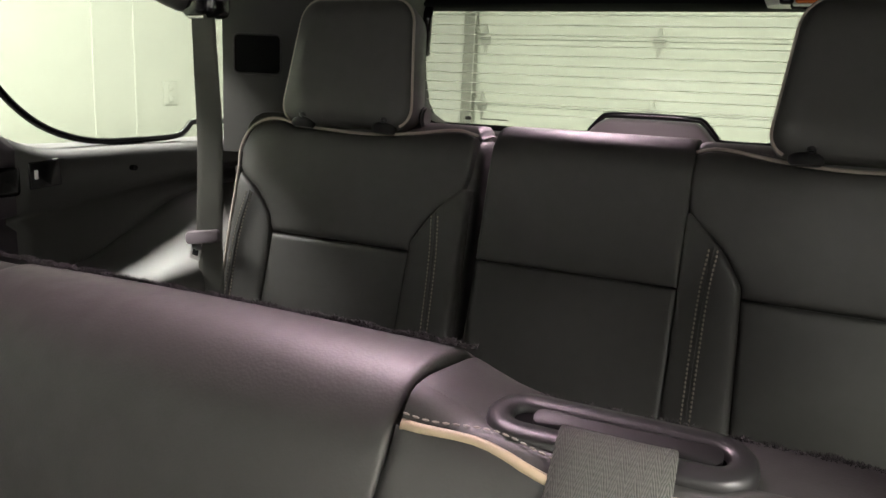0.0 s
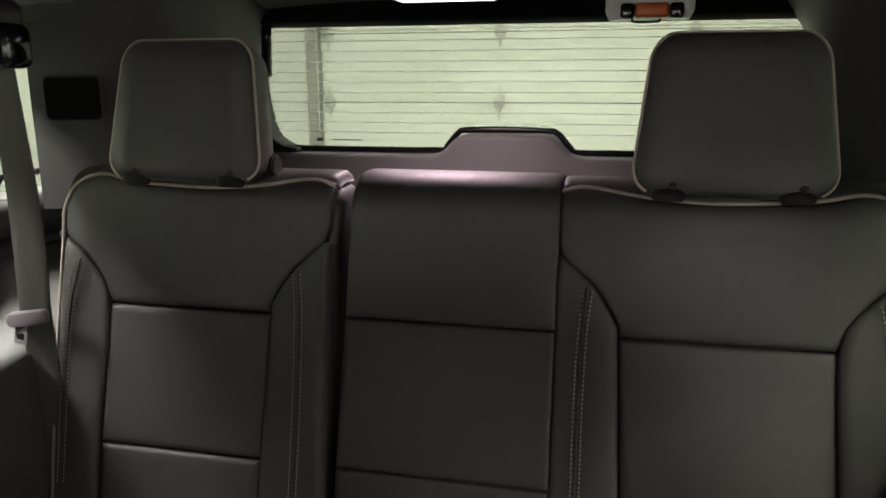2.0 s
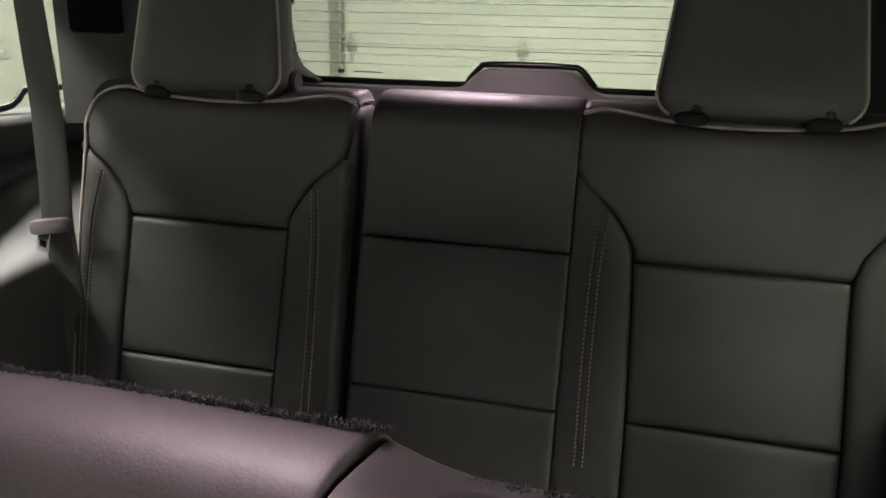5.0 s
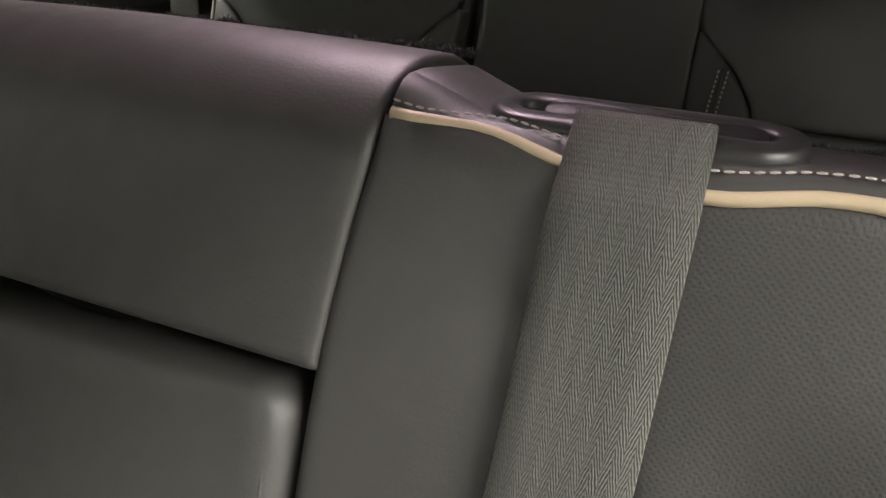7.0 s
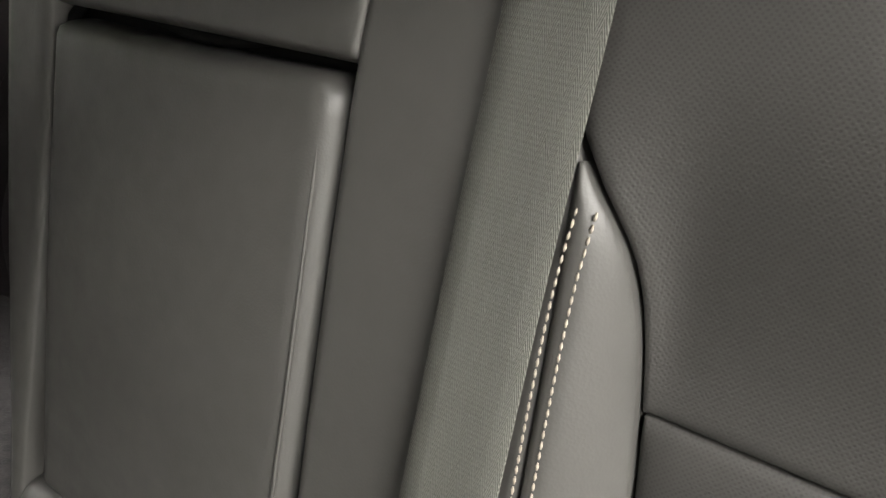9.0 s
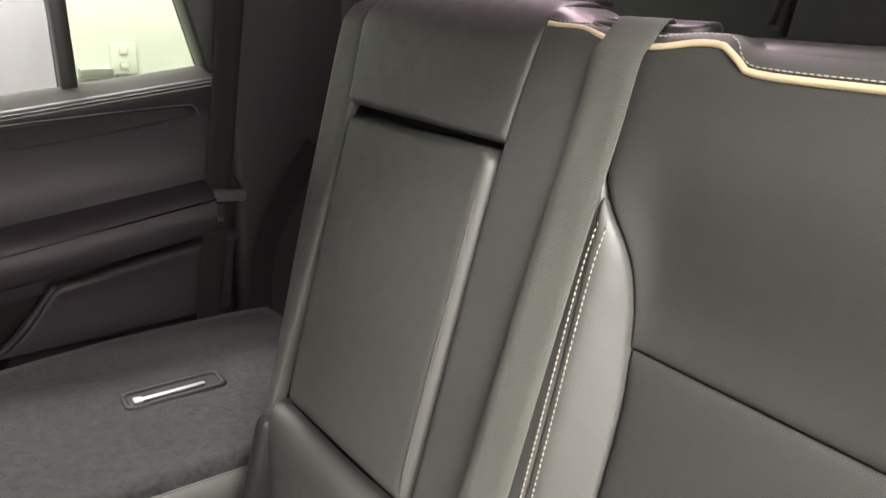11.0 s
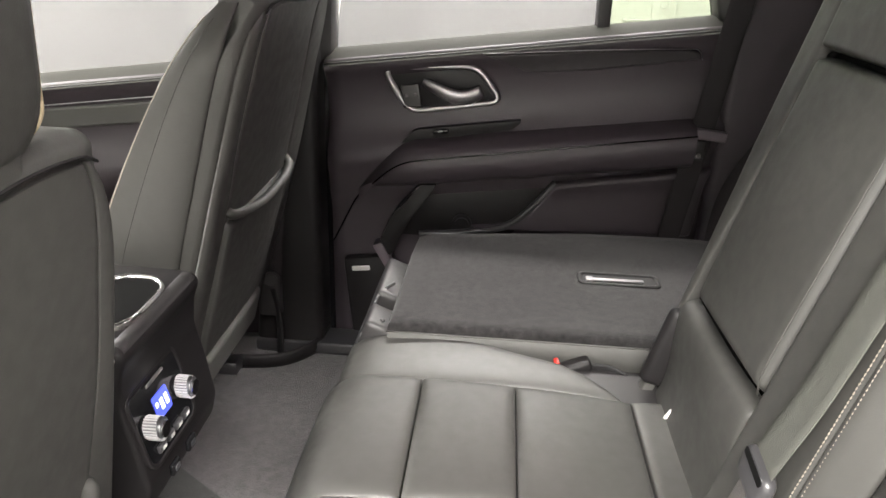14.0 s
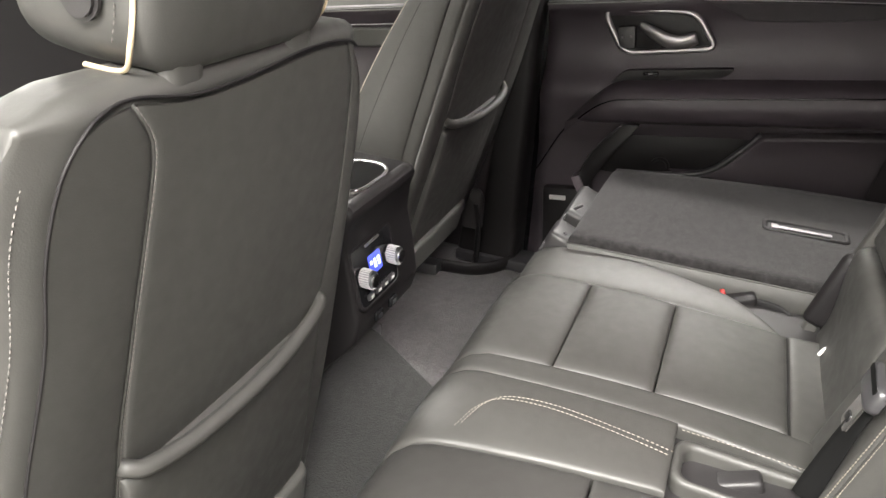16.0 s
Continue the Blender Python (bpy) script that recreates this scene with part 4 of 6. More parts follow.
def head_restraint(parent, cx, yf, z0, w, h, deep, lean, pipe, top=0.88, posts=0.148, pipe_r=0.0026, back_piping=False, radius=0.035):
    """Cushion with piping round its front face, on two posts."""
    d, n = Vector((0, math.sin(lean), math.cos(lean))), Vector((0, -math.cos(lean), math.sin(lean)))
    base = Vector((cx, yf, z0))

    def at(a, b, k):
        return tuple(base + Vector((a, 0, 0)) + d * (b + h / 2) - n * k)

    loops = []
    back = ((deep * 0.35, 1.01), (deep * 0.7, 1.0), (deep * 0.9, 0.985), (deep * 0.97, 0.95), (deep + 0.002, 0.85), (deep + 0.005, 0.4)) if back_piping else ((deep * 0.35, 1.01), (deep * 0.7, 0.97), (deep * 0.9, 0.87), (deep, 0.7), (deep + 0.003, 0.4))
    for k, s in ((-0.004, 0.35), (-0.007, 0.7), (-0.004, 0.93), (0.003, 0.985), (0.010, 1.0)) + back:
        loops.append([at(a * s, b * s, k) for a, b in rounded(w, h, radius, 7, top)])
    hr = loft("head_restraint", loops, LEATHER, parent, "black leather head restraint with piping")
    if back_piping:
        for s in (-1, 1):
            side = [(w / 2 * (0.985 - (1 - top) * (b / h + 0.5)), b, deep * 0.93) for b in (h * 0.36, h * 0.15, -h * 0.1, -h * 0.26)]
            side += [(w / 2 * 0.975, -h * 0.36, deep * 0.92), (w / 2 * 0.945, -h * 0.435, deep * 0.86), (w / 2 * 0.92, -h * 0.465, deep * 0.74), (w / 2 * 0.92, -h * 0.475, deep * 0.5)]
            tube("piping", [at(a * s, b, k) for a, b, k in side], pipe_r, pipe, hr, smooth_n=40)
            stitching("stitching", [at(s * (a + 0.0025), b, k - 0.013) for a, b, k in side[:5]], DIMTHREAD, hr)
    else:
        ring = rounded(w, h, radius, 7, top)
        first = next(i for i in range(len(ring)) if ring[i - 1][1] < -h / 2 + 0.003 <= ring[i][1])
        ring = [p for p in ring[first:] + ring[:first] if p[1] > -h / 2 + 0.003]
        tube("piping", [at(a, b, 0.006) for a, b in ring], pipe_r, pipe, hr)
    for s in (-1, 1):
        px = s * posts / 2
        kc = deep * 0.82
        rod("post", at(px, -h / 2 - 0.028, kc - 0.01), at(px, -h / 2 + 0.02, kc - 0.015), 0.006, SATIN, hr)
        if back_piping:
            loft("collar", [[at(px + a * f, -h / 2 + up_, kc + 0.004 + b * f) for a, b in rounded(0.046, 0.03, 0.013, 4)] for f, up_ in ((1.0, -0.012), (1.0, 0.012), (0.9, 0.017), (0.7, 0.019))], LEATHER, hr, "soft black post cover")
        else:
            ring_ = [(math.cos(q), math.sin(q)) for q in np.linspace(0, 2 * math.pi, 24, endpoint=False)]
            loft("collar", [[at(px + 0.021 * f * c, -h / 2 + up_, 0.007 + 0.014 * f * e) for c, e in ring_] for f, up_ in ((0.8, -0.008), (1.0, -0.003), (1.0, 0.002), (0.9, 0.006), (0.65, 0.009), (0.25, 0.010))], BLACKTRIM, hr, "low black oval post guide")
            rod("post_cap", at(px + 0.004, -h / 2 + 0.006, -0.006), at(px + 0.004, -h / 2 + 0.014, -0.004), 0.0055, SATIN, hr, bevel=0.002)
    up = -0.22 if back_piping else -0.36
    rod("button", at(w / 2 * 0.96, h * up, deep * 0.6), at(w / 2 * 1.03, h * up, deep * 0.6), 0.017, PLASTIC, hr, "round release button", bevel=0.003)
    return hr


P3 = Profile(0.9287, 0.4475, 0.197, 0.580, 0.042, 0.03)


def on3(w):
    return lambda pts: [P3.place(u, v, w) for u, v in pts]


def seat_back_third(seat, sx, core0, core1, join):
    """One outboard place of the third row. sx: -1 passenger side, 1 driver side; join: the inner edge."""
    m = lambda pts: [(u * sx, v) for u, v in pts]  # noqa: E731
    P3.core("backrest_core", core0, core1, LEATHER, seat, 0.12, 0.13, 0.008, 0.02)
    inn = join
    chest_l = [(0.494, 0.428), (0.53, 0.489), (0.571, 0.522), (0.575, 0.56)]
    chest_r = [(0.24, 0.428), (0.236, 0.447), (0.208, 0.489), (0.163, 0.531), (inn, 0.606)]
    top = [(0.575, 0.56), (0.558, 0.598), (0.522, 0.612), (0.463, 0.602), (0.347, 0.597), (0.262, 0.602), (0.19, 0.613), (inn, 0.606)]
    pl = P3.place
    pad("chest_panel", m([(0.494, 0.428), (0.24, 0.428)]), m(chest_r), m(top), m(chest_l), pl, LEATHER, seat, T=0.012, r=0.009, dome=0.004, n=26, m=22)
    pad("insert_panel", m([(0.506, 0.218), (0.25, 0.218)]), m([(0.25, 0.218), (0.24, 0.425)]), m([(0.495, 0.425), (0.24, 0.425)]), m([(0.506, 0.218), (0.495, 0.425)]), pl, LEATHER, seat, T=0.0125, r=0.008, dome=0.003)
    pad("lower_panel", m([(0.51, -0.1), (0.252, -0.1)]), m([(0.252, -0.1), (0.25, 0.215)]), m([(0.506, 0.215), (0.25, 0.215)]), m([(0.51, -0.1), (0.506, 0.215)]), pl, LEATHER, seat, T=0.013, r=0.008, dome=0.003)
    pad("outer_bolster", m([(0.59, -0.1), (0.512, -0.1)]), m([(0.512, -0.1), (0.508, 0.2), (0.497, 0.428), (0.532, 0.489), (0.571, 0.521)]), m([(0.577, 0.523), (0.571, 0.521)]), m([(0.59, -0.1), (0.588, 0.2), (0.583, 0.4), (0.577, 0.523)]), pl, LEATHER, seat, T=0.018, r=0.013, dome=0.004, n=14, m=28, full="l")
    pad("inner_bolster", m([(0.25, -0.1), (inn, -0.1)]), m([(inn, -0.1), (inn, 0.3), (inn, 0.53)]), m([(0.165, 0.53), (inn, 0.53)]), m([(0.25, -0.1), (0.248, 0.2), (0.238, 0.428), (0.234, 0.447), (0.206, 0.489), (0.165, 0.53)]), pl, LEATHER, seat, T=0.015, r=0.010, dome=0.003, n=14, m=28, full="r" if sx < 0 else "")
    over = [(u, v + 0.006) for u, v in top]
    pad("top_panel", m(over), m([(inn, 0.612), (inn, 0.68)]), m([(0.57, 0.69), (0.45, 0.69), (inn, 0.69)]), m([(0.578, 0.565), (0.575, 0.63), (0.57, 0.69)]), pl, LEATHER, seat, T=0.010, r=0.010, n=24, m=12, full="lt" if sx > 0 else "lrt")
    tube("piping", on3(0.013)(m(line([(0.585, -0.05), (0.586, 0.2), (0.582, 0.4), (0.577, 0.525), (0.577, 0.562)] + top[1:], 90))), 0.0024, GREYPIPE, seat, "thin grey-tan piping")
    for off in (0.0, 0.011):
        stitching("stitching", on3(0.0225)(m(line([(0.536 + off, 0.488), (0.55 + off, 0.42), (0.556 + off, 0.32), (0.56 + off, 0.15)], 50))), THREAD, seat, pitch=0.006, length=0.0042, thick=0.0014)
        stitching("stitching", on3(0.0196)(m(line([(0.204 - off, 0.486), (0.199 - off, 0.42), (0.198 - off, 0.3), (0.2 - off, 0.15)], 50))), THREAD, seat, pitch=0.006, length=0.0042, thick=0.0014)
    tube("bolster_seam", on3(0.021)(m(line([(0.5415, 0.49), (0.5555, 0.42), (0.5615, 0.32), (0.5655, 0.15)], 40))), 0.0010, LEATHER, seat)
    tube("bolster_seam", on3(0.0182)(m(line([(0.1985, 0.49), (0.1935, 0.42), (0.1925, 0.3), (0.1945, 0.15)], 40))), 0.0010, LEATHER, seat)
    stitching("stitching", on3(0.009)(m([(u, v + 0.010) for u, v in top])), DIMTHREAD, seat, pitch=0.006)
    head_restraint(seat, 0.364 if sx > 0 else -0.373, 1.016, 1.052, 0.241, 0.198, 0.085, 0.2, GREYPIPE, top=0.82, pipe_r=0.0023)
    loops = [[(sx * x, 0.9 + y, z) for x, z in ((0.15 if abs(join) > 0.15 else 0.14, 0.3), (0.58, 0.3), (0.58, 0.43), (0.56, 0.445), (0.17, 0.445), (0.15, 0.43))] for y in (-0.42, -0.4, 0.05)]
    loft("seat_cushion", loops, LEATHER, seat)
    box("shoulder_latch", (sx * 0.58, P3.at(0.525, 0.004)[0], P3.at(0.525, 0.004)[1]), (0.016, 0.012, 0.012), SATIN, seat, 0.003)


single = thing("third_row_seat", "single black leather third-row seat, upright, tan piping", "car seat", "third row seats")
seat_back_third(single, -1, -0.585, -0.146, 0.152)
rod("recline_pivot", (-0.6, 0.92, 0.42), (-0.56, 0.92, 0.42), 0.03, PLASTIC, single, bevel=0.005)
box("belt_buckle", (-0.60, 0.86, 0.5), (0.025, 0.03, 0.09), PLASTIC, single, 0.006)

wide = thing("third_row_seat", "double black leather third-row seat with a plain middle", "car seat", "third row seats")
seat_back_third(wide, 1, -0.132, 0.585, 0.160)
PL3 = P3.place
pad("middle_panel", [(-0.13, 0.43), (0.1592, 0.43)], [(0.1592, 0.43), (0.1592, 0.69)], [(-0.122, 0.69), (0.1592, 0.69)], [(-0.13, 0.43), (-0.127, 0.58), (-0.122, 0.69)], PL3, LEATHER, wide, T=0.013, r=0.006, n=24, m=34, sink=0.004, full="l", cut=0.003)
pad("middle_panel", [(-0.137, 0.219), (0.1592, 0.219)], [(0.1592, 0.219), (0.1592, 0.428)], [(-0.13, 0.428), (0.1592, 0.428)], [(-0.137, 0.219), (-0.13, 0.428)], PL3, LEATHER, wide, T=0.013, r=0.006, sink=0.004, full="l", cut=0.003)
pad("middle_panel", [(-0.14, -0.1), (0.1592, -0.1)], [(0.1592, -0.1), (0.1592, 0.216)], [(-0.137, 0.216), (0.1592, 0.216)], [(-0.14, -0.1), (-0.137, 0.216)], PL3, LEATHER, wide, T=0.013, r=0.006, sink=0.004, full="l", cut=0.003)

# ---- second row: the wide part ----
P2 = Profile(0.1165, 0.4462, 0.2725, 0.535, 0.03, 0.008)
pl2 = P2.place
P2A = Profile(0.1165, 0.4462, 0.2725, 0.556, 0.010, 0.042)
P2B = Profile(0.1165, 0.4462, 0.2725, 0.540, 0.010, 0.042)  # the lower driver-side top


def step(a, b, x):
    k = max(0.0, min(1.0, (x - a) / (b - a)))
    return k * k * (3 - 2 * k)


def fp2(u, v, w):
    """The driver's place: its middle lies deeper than the seat's flat middle part."""
    hollow = 0.027 * step(0.232, 0.275, u) * (1 - step(0.36, 0.50, v)) * (1 - step(0.56, 0.62, u))
    k = step(0.128, 0.180, u)
    return tuple(np.array(P2A.place(u, v, w - hollow)) * (1 - k) + np.array(P2B.place(u, v, w - hollow)) * k)
bench = thing("rear_bench_seat", "black leather rear bench seat with a folded-up armrest", "car seat")
P2.core("backrest_core", -0.2, 0.15, DARK, bench, 0.1, 0.12, 0.014, 0.02)
P2B.core("backrest_core", 0.125, 0.67, DARK, bench, 0.1, 0.12, 0.036, 0.02)
pad("side_bolster", [(-0.178, -0.08), (-0.155, -0.08)], [(-0.155, -0.08), (-0.156, 0.11), (-0.142, 0.3), (-0.139, 0.452), (-0.147, 0.55), (-0.152, 0.625)], [(-0.202, 0.625), (-0.152, 0.625)], [(-0.178, -0.08), (-0.178, 0.11), (-0.192, 0.3), (-0.2, 0.48), (-0.202, 0.55), (-0.202, 0.625)], pl2, LEATHER, bench, T=0.012, r=0.012, n=12, m=40, full="l")
pad("upper_middle_panel", [(-0.137, 0.457), (0.118, 0.457)], [(0.118, 0.457), (0.122, 0.5), (0.129, 0.555), (0.134, 0.59), (0.139, 0.625)], [(-0.15, 0.625), (0.139, 0.625)], [(-0.137, 0.457), (-0.145, 0.55), (-0.15, 0.625)], pl2, LEATHER, bench, T=0.014, r=0.0045, dome=0.003, n=28, m=36, sink=0.003, full="b", cut=0.003)
arm = pad("armrest", [(-0.124, 0.12), (0.116, 0.13)], [(0.114, 0.13), (0.1155, 0.3), (0.1155, 0.428), (0.112, 0.445), (0.101, 0.4525)], [(-0.131, 0.451), (-0.02, 0.4505), (0.101, 0.4525)], [(-0.124, 0.12), (-0.13, 0.3), (-0.131, 0.451)], pl2, LEATHER, bench, T=0.016, r=0.011, dome=0.006, n=28, m=32, sink=0.014, label="folded-up padded leather armrest", full="lrbt")
tube("armrest_seam", [P2.place(u, v, w) for u, v, w in ((0.107, 0.125, 0.007), (0.1073, 0.15, 0.0145), (0.1075, 0.2, 0.0165), (0.1075, 0.3, 0.0165), (0.105, 0.42, 0.0145), (0.1035, 0.432, 0.012))], 0.0011, LEATHER, arm, smooth_n=30)
# black tube round the armrest: the shade of the gap given as colour
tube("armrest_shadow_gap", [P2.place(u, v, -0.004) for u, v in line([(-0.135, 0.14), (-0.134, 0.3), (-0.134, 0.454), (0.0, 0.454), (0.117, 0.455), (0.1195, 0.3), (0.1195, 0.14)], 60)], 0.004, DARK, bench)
pad("lower_middle_panel", [(-0.155, -0.1), (0.12, -0.1)], [(0.12, -0.1), (0.121, 0.0), (0.121, 0.122)], [(-0.155, 0.108), (0.0, 0.112), (0.121, 0.122)], [(-0.155, -0.1), (-0.155, 0.108)], lambda u, v, w: pl2(u, v, w - 0.024 * (1 - step(-0.03, 0.10, v))), LEATHER, bench, T=0.016, r=0.020, dome=0.004, n=24, m=24, full="t")
pad("flat_bolster", [(0.125, -0.08), (0.243, -0.08)], [(0.243, -0.08), (0.239, 0.2), (0.234, 0.42), (0.222, 0.46), (0.216, 0.541)], [(0.131, 0.552), (0.17, 0.546), (0.216, 0.541)], [(0.125, -0.08), (0.119, 0.2), (0.117, 0.452), (0.1285, 0.552)], fp2, LEATHER, bench, T=0.012, r=0.005, n=20, m=36, sink=0.003, drop="lrb")
pad("inner_bolster", [(0.245, -0.08), (0.278, -0.08)], [(0.278, -0.08), (0.275, 0.25), (0.267, 0.343), (0.254, 0.405), (0.232, 0.44)], [(0.230, 0.4395), (0.232, 0.44)], [(0.245, -0.08), (0.240, 0.2), (0.235, 0.35), (0.230, 0.4395)], fp2, LEATHER, bench, T=0.016, r=0.012, dome=0.004, n=14, m=36)
pad("perforated_panel", [(0.268, 0.3469), (0.612, 0.3469)], [(0.612, 0.3469), (0.622, 0.45), (0.63, 0.54)], [(0.219, 0.541), (0.283, 0.544), (0.31, 0.532), (0.4, 0.531), (0.5, 0.532), (0.55, 0.544), (0.63, 0.54)], [(0.268, 0.3469), (0.256, 0.405), (0.234, 0.442), (0.224, 0.465), (0.219, 0.541)], fp2, PERF, bench, T=0.011, r=0.006, dome=0.004, n=34, m=30, sink=0.003, cut=0.0025)
pad("perforated_panel", [(0.28, -0.08), (0.6, -0.08)], [(0.6, -0.08), (0.606, 0.2), (0.612, 0.3455)], [(0.269, 0.3455), (0.612, 0.3455)], [(0.28, -0.08), (0.277, 0.25), (0.269, 0.3455)], fp2, PERF, bench, T=0.012, r=0.012, dome=0.008, n=26, m=26, cut=0.003)
pad("outer_bolster", [(0.605, -0.08), (0.665, -0.08)], [(0.665, -0.08), (0.67, 0.54)], [(0.634, 0.54), (0.67, 0.54)], [(0.605, -0.08), (0.616, 0.357), (0.634, 0.54)], fp2, LEATHER, bench, T=0.024, r=0.02, full="r")
edge2 = [(0.1315, 0.5525), (0.16, 0.5475), (0.192, 0.5425), (0.234, 0.541), (0.265, 0.5435), (0.286, 0.543), (0.298, 0.538), (0.312, 0.532), (0.384, 0.531), (0.5, 0.532), (0.55, 0.545), (0.64, 0.54)]
pad("top_panel", [(edge2[0][0] - 0.001, edge2[0][1] + 0.004)] + [(u, v + 0.004) for u, v in edge2[1:]], [(0.64, 0.545), (0.64, 0.61)], [(0.140, 0.61), (0.4, 0.61), (0.64, 0.61)], [(0.1300, 0.5565), (0.134, 0.58), (0.140, 0.61)], fp2, LEATHER, bench, T=0.005, r=0.006, n=30, m=18, drop="rbt")
tube("piping", [fp2(u, v, 0.0105) for u, v in line(edge2, 70)], 0.0024, PIPING, bench, "tan leather piping along the top edge")
sheet("top_welt", [[fp2(u, v + dv, w) for u, v in line(edge2, 60)] for dv, w in ((-0.001, 0.0102), (0.002, 0.0104), (0.005, 0.0098), (0.008, 0.0084), (0.011, 0.0066), (0.015, 0.0044))], LEATHER, bench)
stitching("stitching", [fp2(u, v + 0.0040, 0.0110) for u, v in line(edge2, 60)], DARKTHREAD, bench, pitch=0.0040, length=0.0028, thick=0.0006)
for off, hgt in ((-0.002, 0.0150), (0.0055, 0.0165)):
    stitching("stitching", [fp2(u + off, v, hgt) for u, v in line([(0.2370, 0.424), (0.2358, 0.41), (0.235, 0.39), (0.2355, 0.35), (0.2385, 0.25), (0.242, 0.1), (0.245, -0.06)], 90)], THREAD, bench, pitch=0.0046, length=0.0034, thick=0.0008)
tube("bolster_seam", [fp2(u + 0.0017, v, 0.0135) for u, v in line([(0.2370, 0.424), (0.2358, 0.41), (0.235, 0.39), (0.2355, 0.35), (0.2385, 0.25), (0.242, 0.1), (0.245, -0.06)], 60)], 0.0009, LEATHER, bench)
tube("panel_seam", [P2.place(u, v, 0.0) for u, v in line([(0.119, 0.454), (0.1225, 0.5), (0.1300, 0.553), (0.1355, 0.6), (0.1405, 0.635)], 40)], 0.002, GLOSSY, bench)


def fuzz(name, place, u0, u1, v, w, count, mat, parent, seed):
    """Loose pile along a carpet edge: thin tufts standing at all angles."""
    rng = random.Random(seed)
    verts, faces = [], []
    for _ in range(count):
        u = rng.uniform(u0, u1)
        clump = 0.5 + 0.5 * math.sin(u * 310 + 2 * math.sin(u * 97))
        base = np.array(place(u, v + rng.uniform(-0.003, 0.003), w))
        tip = np.array(place(u + rng.uniform(-0.003, 0.003), v + rng.uniform(-0.004, 0.003), w + rng.uniform(0.001, 0.0025) + 0.0018 * clump))
        k = len(verts)
        verts += [base + (0.0006, 0, 0), base + (-0.0005, 0.0005, 0), base + (-0.0005, -0.0005, 0), tip]
        faces += [(k, k + 1, k + 3), (k + 1, k + 2, k + 3), (k + 2, k, k + 3)]
    ob = link_mesh(name, verts, faces, mat, parent, "ragged dark carpet pile along the edge")
    ob["kind"] = "stuff"
    return ob


fuzz("carpet_edge", P2.place, -0.2, 0.139, 0.592, 0.0148, 3000, CARPET, bench, 3)
fuzz("carpet_edge", P2B.place, 0.155, 0.64, 0.597, 0.0035, 2600, CARPET, bench, 4)
pad("back_carpet", [(-0.2, 0.63), (0.14, 0.63)], [(0.14, 0.63), (0.14, 0.9)], [(-0.2, 0.9), (0.14, 0.9)], [(-0.2, 0.63), (-0.2, 0.9)], pl2, CARPET, bench, T=0.006, r=0.01, full="lrbt")
# belt guide set in the top edge
gc = np.array([0.2095, 0.2800, 0.9862])


def guide_at(a, b, w):
    return (gc[0] + a, gc[1] + b * 0.99 - w * 0.1, gc[2] + b * 0.1 + w * 0.99)


bezel("belt_guide", rounded(0.102, 0.036, 0.0175, 8), rounded(0.080, 0.0115, 0.0056, 8), guide_at, GUIDE, bench, "oval black plastic belt guide", 0.018, 0.0035, True)
loft("guide_blade", [[guide_at(0.003 + a * f, 0.0012 + b * f, w + (b * f) * 0.28) for a, b in rounded(0.071, 0.0088, 0.0042, 8)] for f, w in ((1.0, -0.012), (1.0, -0.0012), (0.9, -0.0004), (0.5, 0.0))], BLACKTRIM, bench, "slanted lip inside the belt guide")
loft("guide_slot", [[guide_at(a, b, w) for a, b in rounded(0.081, 0.0125, 0.006, 8)] for w in (-0.009, -0.0035)], DARK, bench)
# driver-side head restraint
head_restraint(bench, 0.46, 0.235, 1.03, 0.27, 0.18, 0.09, 0.25, PIPING, posts=0.15)

# cushion
def on_cushion(u, v, w):
    z = 0.391 + 0.012 * math.sin((v + 0.38) / 0.5 * math.pi)
    if v < -0.30:
        k = min((-0.30 - v) / 0.07, 1.4)
        return (u, -0.30 - 0.055 * math.sin(min(k, 1) * math.pi / 2) - w * math.sin(min(k, 1) * math.pi / 2), z - 0.055 * (1 - math.cos(min(k, 1) * math.pi / 2)) - 0.2 * max(0, k - 1) + w * math.cos(min(k, 1) * math.pi / 2))
    return (u, v, z + w)


base = loft("cushion_core", [[(x, y, z) for y, z in ((-0.345, 0.22), (-0.345, 0.33), (-0.32, 0.375), (-0.28, 0.397), (0.15, 0.397), (0.2, 0.38), (0.2, 0.22))] for x in (-0.2, -0.19, 0.66, 0.67)], PLASTIC, bench)
pad("edge_bolster", [(-0.255, -0.36), (-0.13, -0.36)], [(-0.13, -0.36), (-0.12, -0.2), (-0.112, 0.0), (-0.1, 0.075)], [(-0.112, 0.08), (-0.1, 0.078)], [(-0.255, -0.36), (-0.262, -0.3), (-0.245, -0.16), (-0.215, -0.07), (-0.19, 0.0), (-0.112, 0.08)], on_cushion, LEATHER, bench, T=0.014, r=0.03, dome=0.006, n=18, m=26, sink=0.05, full="lb")
for v0, v1, q in ((-0.37, -0.224, 0), (-0.222, -0.092, 1), (-0.09, 0.068, 2)):
    pad("cushion_panel", [(-0.13 + 0.008 * q, v0), (0.126, v0)], [(0.126, v0), (0.126, v1)], [(-0.122 + 0.008 * q, v1), (0.126, v1)], [(-0.13 + 0.008 * q, v0), (-0.122 + 0.008 * q, v1)], on_cushion, LEATHER, bench, T=0.016, r=0.018, dome=0.005, drop="lrbt" if q else "lrt", n=24, m=22, cut=0.007)
pad("rear_panel", [(-0.108, 0.07), (0.135, 0.072)], [(0.135, 0.072), (0.14, 0.17)], [(-0.112, 0.17), (0.14, 0.17)], [(-0.108, 0.07), (-0.115, 0.12), (-0.112, 0.17)], on_cushion, LEATHER, bench, T=0.014, r=0.012, full="t")
